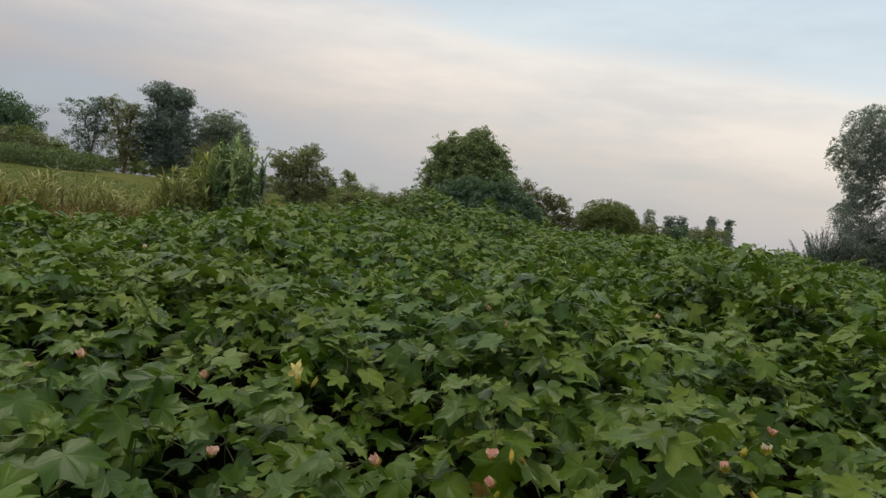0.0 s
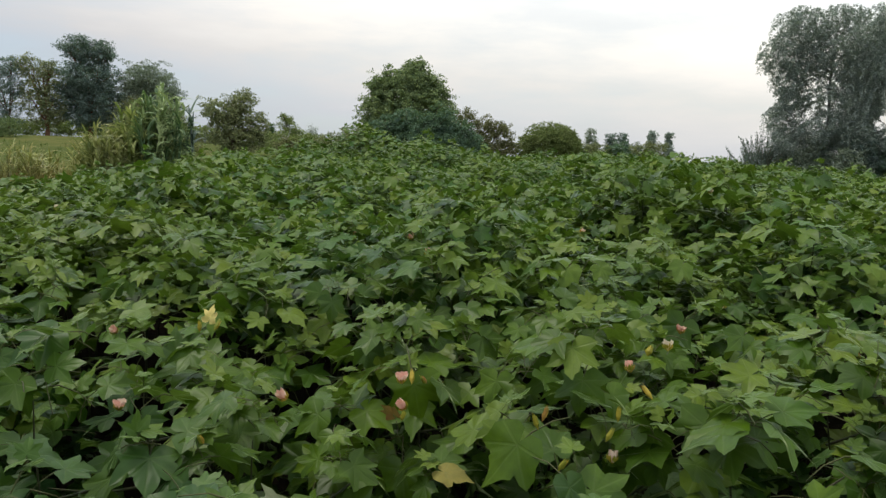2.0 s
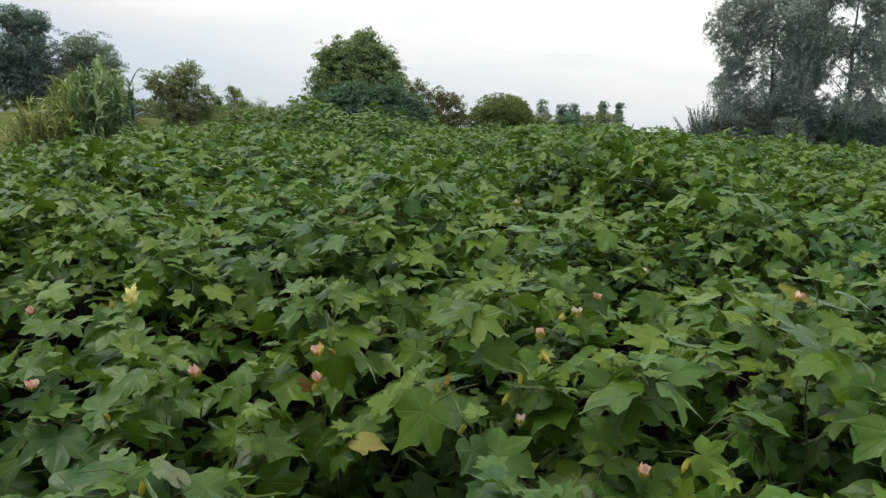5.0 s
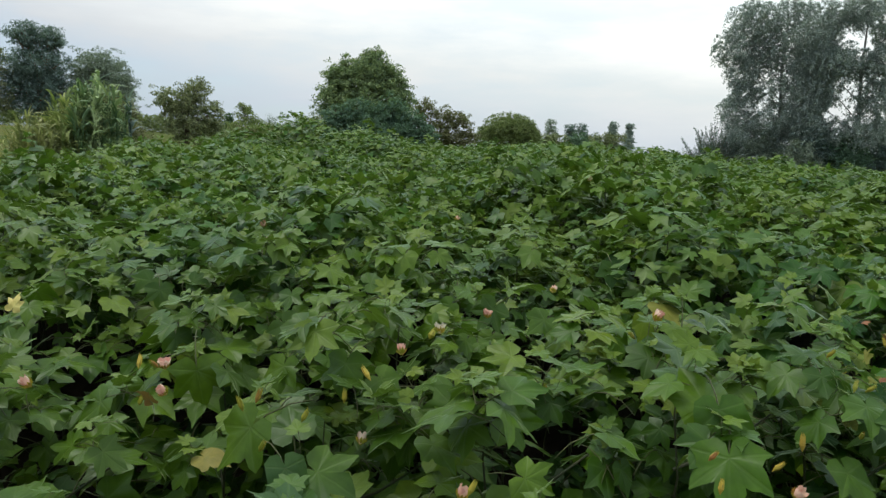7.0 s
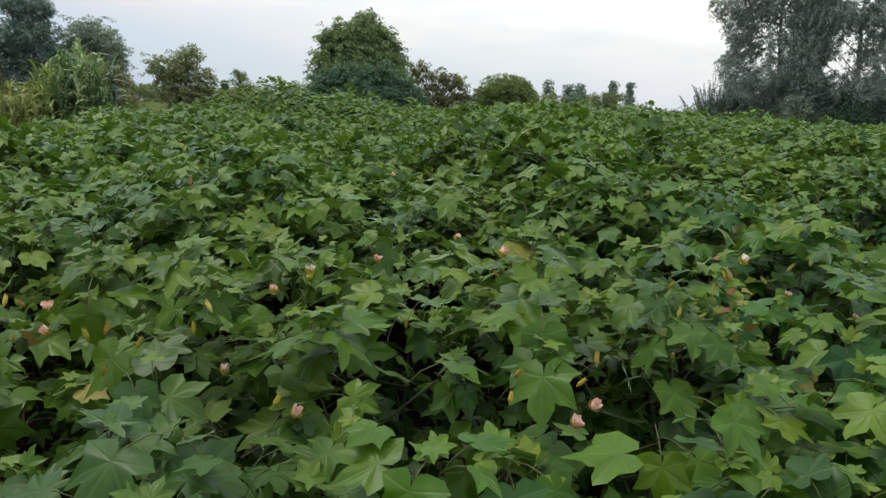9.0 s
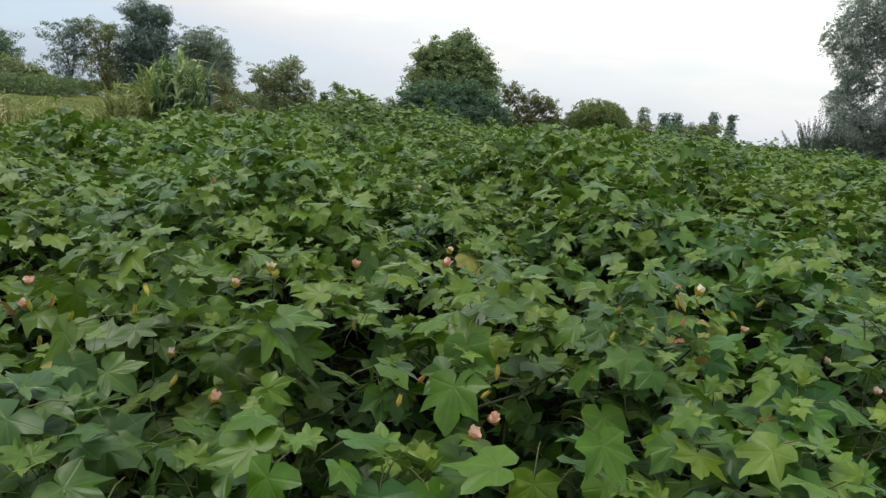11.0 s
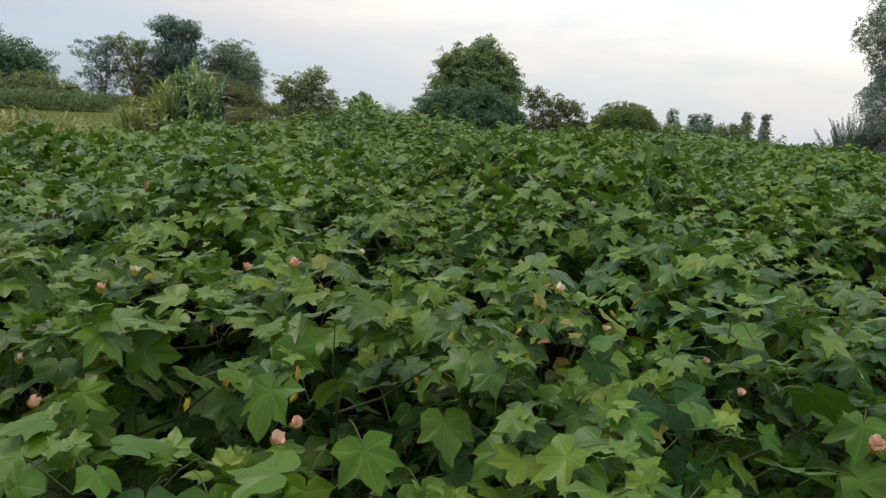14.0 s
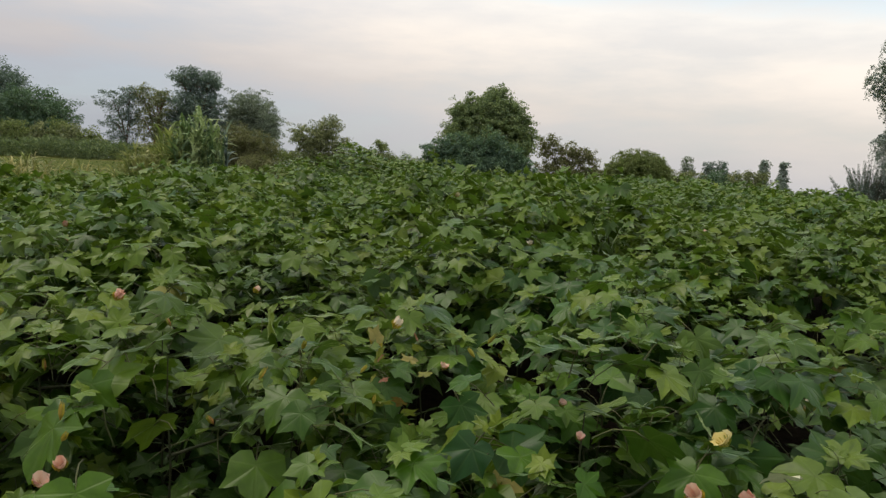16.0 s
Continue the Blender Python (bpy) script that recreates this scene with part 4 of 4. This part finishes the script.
tree("tree", 7.2, 62, [(-1.3, 4.6, 1.1, 1.0), (0.5, 4.0, 1.2, 1.0), (1.9, 3.7, 0.9, 0.9), (2.4, 2.4, 1.0, 0.9), (-0.4, 2.7, 2.0, 1.0), (1.2, 2.2, 1.6, 0.8)], F_BROWN, "open reddish brown leafy small tree", 34, 0.24, 20, 12, 0.24, 0.1, core=0.4)
tree("tree", 13.7, 64, [(0, 3.1, 2.5, 1.6), (-1.9, 2.4, 1.1, 1.1), (1.9, 2.5, 1.1, 1.2), (0.7, 3.4, 1.6, 1.1)], F_MOSS, "dome-shaped dense mossy green tree", 35, 0.2, 75, 9, 0.17, 0.15, rough=0.08)
for k, (bx, top, w) in enumerate([(23.0, 5.2, 0.75), (25.5, 4.9, 0.75), (26.9, 4.95, 0.7), (28.5, 3.6, 0.75)]):
    tree("tree", bx, 85, [(0, top - 0.8, w, 0.8), (0.2, top - 2.0, w * 1.1, 1.0), (-0.2, top - 2.9, w * 1.2, 0.8)], F_GREY if k == 0 else F_TEAL, "slender young tree at the far field boundary", 70 + k, 0.26, 16, 11, 0.22, 0.08, group="slender trees on the horizon")
for k in range(7):
    tree("shrub", 19.0 + k * 1.5, 78 + srng.uniform(-2, 2), [(0, 2.5 + srng.uniform(-0.2, 0.5), 1.2, 0.8), (0.5, 1.7, 1.2, 0.7)], srng.choice((F_DEEP, F_OLIVE)), "low olive shrub at the far field boundary", 80 + k, 0.24, 16, 12, 0.25, 0.06, group="shrubs on the horizon", category="shrub")
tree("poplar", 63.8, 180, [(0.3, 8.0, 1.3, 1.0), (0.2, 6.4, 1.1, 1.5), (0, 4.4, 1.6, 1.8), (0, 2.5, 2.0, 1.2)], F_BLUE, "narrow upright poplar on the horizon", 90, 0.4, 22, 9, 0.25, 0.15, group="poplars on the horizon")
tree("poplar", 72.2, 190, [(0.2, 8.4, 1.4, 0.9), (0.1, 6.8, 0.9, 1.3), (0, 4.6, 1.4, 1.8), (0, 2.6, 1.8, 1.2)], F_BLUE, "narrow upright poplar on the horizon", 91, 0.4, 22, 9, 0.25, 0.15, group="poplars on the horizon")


def weeping(name, x, y, lobes, material, label, seed, trunk=0.22, strands=700):
    """A tall tree whose twigs hang in strands of narrow leaves."""
    rng = np.random.default_rng(seed)
    r = random.Random(seed)
    base = gz(x, y)
    thing = empty(name, x, y, base, label, "tree")
    vs, fs, o = [], [], 0
    top = max(l[1] for l in lobes) - base
    v, f = tube([(0, 0, -0.2), (0.1, 0, top * 0.3), (-0.1, 0.1, top * 0.65), (0, 0, top)], [trunk * 1.3, trunk, trunk * 0.7, trunk * 0.2], 9)
    vs.append(v), fs.append(f)
    o += len(v)
    starts = []
    area = sum(l[2] * l[3] for l in lobes)
    for l in lobes:
        c = Vector((l[0], l[4] if len(l) > 4 else 0.0, l[1] - base))
        s0 = Vector((0, 0, max(0.8, c.z - 1.2 - 0.35 * abs(c.x))))
        m = s0.lerp(c, 0.55) + Vector((0, 0, 0.5))
        v, f = tube([s0, m, c], [trunk * 0.26, trunk * 0.17, trunk * 0.06], 6)
        vs.append(v), fs.append(f + o)
        o += len(v)
        count = int(strands * l[2] * l[3] / area)
        d = rng.normal(size=(count, 3))
        d /= np.linalg.norm(d, axis=1, keepdims=True)
        k = 0.25 + 0.75 * rng.random((count, 1)) ** 0.6
        pts = np.array(c) + d * k * np.array([l[2], l[2] * 0.8, l[3]])
        starts.append(pts)
        for tip in pts[:: max(1, count // 14)]:
            e = Vector(tip)
            v, f = tube([m.lerp(c, r.random()), m.lerp(e, 0.6) + Vector((0, 0, 0.25)), e], [trunk * 0.16, trunk * 0.1, trunk * 0.03], 4)
            vs.append(v), fs.append(f + o)
            o += len(v)
    part("trunk", mesh_np("trunk", np.concatenate(vs), np.concatenate(fs), [GREYTWIG]), None, thing)
    st = np.concatenate(starts)
    # twigs arch outwards and hang at their ends
    away = st[:, :2] + rng.normal(size=(len(st), 2)) * 1.3
    away /= np.linalg.norm(away, axis=1, keepdims=True)
    reach, drop = rng.uniform(0.2, 0.8, (len(st), 1)), rng.uniform(0.25, 1.05, (len(st), 1))
    cs = []
    for t in np.linspace(0, 1, 7):
        cs.append(st + np.column_stack([away * reach * (1 - (1 - t) ** 1.6), 0.12 * t - drop * t ** 2]))
    v, f = cards(rng, np.concatenate(cs), (0.11, 0.11, 0.08), 5, 0.195, droop=0.7, aspect=0.32)
    part("crown", mesh_np("crown", v, f, [material], shade=False), None, thing)
    return thing


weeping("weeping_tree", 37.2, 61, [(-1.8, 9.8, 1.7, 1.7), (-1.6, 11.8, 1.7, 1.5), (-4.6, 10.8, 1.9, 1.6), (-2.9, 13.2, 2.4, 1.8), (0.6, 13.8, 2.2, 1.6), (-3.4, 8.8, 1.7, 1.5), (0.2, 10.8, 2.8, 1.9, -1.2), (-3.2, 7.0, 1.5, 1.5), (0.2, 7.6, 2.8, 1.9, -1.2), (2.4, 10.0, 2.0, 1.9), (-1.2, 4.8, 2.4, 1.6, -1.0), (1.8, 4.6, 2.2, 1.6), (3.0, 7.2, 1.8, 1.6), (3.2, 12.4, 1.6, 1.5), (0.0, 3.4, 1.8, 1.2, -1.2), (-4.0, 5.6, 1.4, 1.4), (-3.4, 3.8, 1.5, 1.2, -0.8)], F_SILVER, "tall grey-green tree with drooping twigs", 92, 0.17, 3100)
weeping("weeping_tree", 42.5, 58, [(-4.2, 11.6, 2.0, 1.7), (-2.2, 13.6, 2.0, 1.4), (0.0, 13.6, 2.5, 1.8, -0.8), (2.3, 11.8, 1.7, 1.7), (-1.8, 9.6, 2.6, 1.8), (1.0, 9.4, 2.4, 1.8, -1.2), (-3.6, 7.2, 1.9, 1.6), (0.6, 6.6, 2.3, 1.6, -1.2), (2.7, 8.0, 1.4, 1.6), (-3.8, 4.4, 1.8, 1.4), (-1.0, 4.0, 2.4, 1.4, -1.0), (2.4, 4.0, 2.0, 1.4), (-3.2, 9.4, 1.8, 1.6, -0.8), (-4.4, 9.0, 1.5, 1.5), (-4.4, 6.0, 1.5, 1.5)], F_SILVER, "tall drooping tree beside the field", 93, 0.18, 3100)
for k, (bx, by, top, w, m) in enumerate([(34.2, 62.5, 4.4, 1.1, F_TEAL), (35.2, 60, 3.8, 1.5, F_GREY), (38.6, 58, 4.4, 1.8, F_TEAL), (41.0, 57, 3.6, 1.6, F_DEEP), (43.4, 60, 3.0, 1.8, F_DARK), (46.8, 59, 3.6, 1.8, F_TEAL), (49.6, 60, 4.4, 2.0, F_TEAL), (37.0, 57.5, 3.0, 1.5, F_GREY), (36.2, 60.5, 3.6, 1.4, F_TEAL), (40.4, 58.6, 3.8, 1.8, F_TEAL), (44.8, 57.4, 3.4, 1.8, F_TEAL), (48.0, 57.6, 3.2, 1.8, F_DARK)]):
    tree("shrub", bx, by, [(0, top - 0.9, w, 1.0), (0.4, top - 1.9, w * 1.1, 1.0), (-0.5, top - 2.4, w, 0.9)], m, "bushy shrub beneath the drooping trees", 100 + k, 0.22, 18, 13, 0.26, 0.08, group="shrubs under the drooping trees", category="shrub")


for k, (bx, by, top, w) in enumerate([(-5.0, 58, 3.0, 1.3), (-3.4, 58.5, 3.5, 1.2), (-2.2, 59, 3.8, 1.1)]):
    tree("shrub", bx, by, [(0, top - 0.7, w, 0.75), (0.3, top - 1.5, w * 1.2, 0.8)], F_OLIVE, "olive shrub beside the tall feathery tree", 130 + k, 0.2, 24, 13, 0.22, 0.06, group="shrubs beside the tall tree", category="shrub")


def spiky_shrub(x, y, height, wide, seed):
    """An upright shrub of many straight leafy wands."""
    rng = np.random.default_rng(seed)
    base = gz(x, y)
    thing = empty("broom_shrub", x, y, base, "upright blue-green shrub of straight leafy wands", "shrub")
    vs, fs, cs, o = [], [], [], 0
    for k in range(170):
        a, lean = rng.uniform(0, 6.28), abs(rng.normal()) * 0.64
        ln = height * rng.uniform(0.5, 1.0) * (1 - 0.3 * min(lean, 1.2))
        tip = np.array([math.cos(a) * math.sin(lean) * ln * wide, math.sin(a) * math.sin(lean) * ln * wide, math.cos(lean) * ln])
        start = np.array([rng.normal() * 0.55, rng.normal() * 0.5, 0])
        v, f = tube([start, start + tip * 0.5, start + tip], [0.03, 0.02, 0.006], 4)
        vs.append(v), fs.append(f + o)
        o += len(v)
        for t in np.linspace(0.15, 1.0, 14):
            cs.append(start + tip * t)
    part("stalk", mesh_np("stalk", np.concatenate(vs), np.concatenate(fs), [BARK]), None, thing)
    v, f = cards(rng, cs, (0.06, 0.06, 0.10), 7, 0.20, droop=-1.3, aspect=0.16)
    part("crown", mesh_np("crown", v, f, [F_TEAL], shade=False), None, thing)


spiky_shrub(31.9, 62, 4.5, 1.35, 5)
spiky_shrub(29.0, 63, 1.7, 1.3, 6)

# ---- tall grasses ----


def blade(rng, base, az, length, rise, width, bend):
    """One long arching grass blade: vertices and triangles."""
    v, f = [], []
    for i in range(6):
        t = i / 5
        out_ = length * (t * math.cos(rise) + bend * t * t * 0.5)
        up = length * (t * math.sin(rise) - bend * t * t * 0.75)
        w = width * (1 - t) ** 0.6 * (0.55 + 0.45 * min(1, t * 4))
        cx, cy = base[0] + out_ * math.cos(az), base[1] + out_ * math.sin(az)
        for s in (-1, 1):
            v.append((cx - s * w * math.sin(az) * 0.5, cy + s * w * math.cos(az) * 0.5, base[2] + up + 0.15 * w * s))
        if i:
            k = 2 * i
            f += [(k - 2, k - 1, k + 1), (k - 2, k + 1, k)]
    return np.array(v), np.array(f)


def cane_mesh(rng, height, material, leaves, width):
    pieces = []
    v, f = tube([(0, 0, 0), (rng.uniform(-0.04, 0.04), rng.uniform(-0.04, 0.04), height * 0.5), (rng.uniform(-0.1, 0.1), rng.uniform(-0.1, 0.1), height * 0.9)], [0.012, 0.010, 0.004], 5)
    pieces.append(bare(v, f))
    for k in range(leaves):
        z = height * (0.15 + 0.75 * k / leaves)
        v, f = blade(rng, (0, 0, z), rng.uniform(0, 6.28), rng.uniform(0.55, 1.1) * (0.6 + 0.4 * min(1.0, height / 2.0)) * (1.0 if k < leaves - 2 else 0.8), radians(rng.uniform(56, 85)), width * rng.uniform(0.7, 1.2), rng.uniform(0.35, 1.2))
        pieces.append(bare(v, f))
    # sheaths tie each blade to the stalk
    vs, fs, o = [pieces[0][0]], [pieces[0][1]], len(pieces[0][0])
    for v, f, _, _ in pieces[1:]:
        vs.append(v), fs.append(f + o), fs.append(np.array([(0, o, o + 1)]) if v[0][2] < height * 0.3 else np.array([(5 if v[0][2] < height * 0.7 else 10, o, o + 1)]))
        o += len(v)
    return mesh_np("cane", np.concatenate(vs), np.concatenate(fs), [material])


def grass_clump(name, x, y, rx, ry, height, count, material, label, seed, leaves=9, width=0.045):
    rng = random.Random(seed)
    kinds = [cane_mesh(rng, 1.0 * height, material, leaves, width) for _ in range(6)]
    thing = empty(name, x, y, gz(x, y), label, "tall grass")
    for k in range(count):
        a, d = rng.uniform(0, 6.28), math.sqrt(rng.random())
        px, py = rx * d * math.cos(a), ry * d * math.sin(a)
        c = part("cane", rng.choice(kinds), None, thing)
        s = (1.0 - 0.38 * d * d) * rng.uniform(0.85, 1.06)
        c.matrix_basis = pose(px, py, gz(x + px, y + py) - gz(x, y) - 0.03, rng.uniform(-7, 7) - 9 * py, rng.uniform(-7, 7) + 11 * px, rng.uniform(0, 360)) @ Matrix.Scale(s, 4)
    return thing


grass_clump("cane_clump", -5.32, 17.7, 0.46, 0.7, 2.75, 75, G_GREEN, "dense clump of tall blue-green cane grass", 301, 14, 0.085)
grass_clump("cane_clump", -5.98, 17.5, 0.46, 0.6, 2.15, 60, G_MID, "clump of yellowish green cane grass", 303, 12, 0.075)
grass_clump("cane_clump", -6.35, 16.9, 0.50, 0.6, 1.65, 70, G_PALE, "shorter clump of pale yellowish cane grass", 302, 11, 0.055)
grass_clump("maize_stalk", -4.72, 17.9, 0.07, 0.07, 2.75, 2, F_TEAL, "lone dark broad-leaved stalk beside the cane", 304, 9, 0.11)


def grass_patch(name, x0, x1, y0, y1, count, height, material, label, seed, width=0.02, blades=4):
    rng = random.Random(seed)
    pieces = []
    for _ in range(count):
        x, y = rng.uniform(x0, x1), rng.uniform(y0, y1)
        hh = height * rng.uniform(0.5, 1.15) * (0.75 + 0.5 * noise.noise((x * 0.8, y * 0.8, 2)))
        for b in range(blades):
            v, f = blade(rng, (x + rng.uniform(-0.05, 0.05), y + rng.uniform(-0.05, 0.05), gz(x, y) - 0.03), rng.uniform(0, 6.28), hh, radians(rng.uniform(62, 88)), width, rng.uniform(0.1, 0.9))
            pieces.append(bare(v, f))
    tagged(new(name, joined(name, pieces, [material])), label, "grass", kind="stuff")


grass_patch("dry_grass", -13.6, -7.0, 15.0, 19.0, 1500, 0.75, G_DRY, "tall dry yellow-brown grass beside the cotton", 311, 0.03, 6)
crng = random.Random(61)
for k in range(30):
    grass_clump("cane_clump", -13.0 + k * 0.19 + crng.uniform(-0.2, 0.2), crng.uniform(16.2, 18.8), 0.3, 0.3, crng.uniform(0.95, 1.5), 7, G_OLIVE if k % 3 else G_PALE, "thin pale olive cane clump in dry grass", 330 + k, 8, 0.05)
grass_patch("weeds", -6, 9, 17.5, 23, 900, 0.9, G_FIELD, "weedy green grass behind the cotton", 313, 0.03, 5)
grass_patch("field_grass", -34, -4, 20, 50, 1500, 0.30, G_FIELD, "rough green grass on the rising field", 314, 0.05, 3)
grass_patch("margin_grass", -9.5, -4.6, 7.5, 16, 700, 0.55, G_FIELD, "low green grass along the field margin", 315, 0.02, 5)
grass_patch("horizon_crop", 10, 34, 36, 60, 1900, 0.9, G_FIELD, "green grassy crop reaching to the horizon", 316, 0.06, 4)


for k, (bx, by, top, w) in enumerate([(-11.9, 42, 2.5, 0.9), (-13.0, 43, 2.6, 0.9)]):
    tree("shrub", bx, by, [(0, top - 0.6, w, 0.65), (0.3, top - 1.3, w * 1.2, 0.8)], F_BROWN, "low brown weedy shrub behind the cane", 140 + k, 0.16, 26, 13, 0.2, 0.05, group="brown shrubs behind the cane", category="shrub")


def crop_band(name, x0, x1, y, depth, height, material, label, seed, n=1500):
    rng = np.random.default_rng(seed)
    cx = rng.uniform(x0, x1, n)
    cy = rng.uniform(y - depth, y + depth, n)
    hh = height * (0.85 + 0.25 * np.array([noise.noise((a * 0.5, b * 0.5, 4)) for a, b in zip(cx, cy)]))
    cz = ground_z(cx, cy) + hh * rng.random(n) ** 0.85
    v, f = cards(rng, np.column_stack([cx, cy, cz]), (0.25, 0.25, 0.18), 9, 0.33, droop=-0.3, aspect=0.3)
    tagged(new(name, mesh_np(name, v, f, [material], shade=False)), label, "crop", kind="stuff")


crop_band("tall_crop", -52, -27.5, 55, 2.0, 1.55, F_DULL, "band of tall dark green crop beyond the grass", 321)
crop_band("scrub", -60, -8, 82, 1.5, 2.0, F_MOSS, "dull green scrub behind the trees", 322, 3600)
crop_band("scrub", -8, 34, 95, 1.5, 1.3, F_MOSS, "low dull green scrub on the far field edge", 323, 2600)
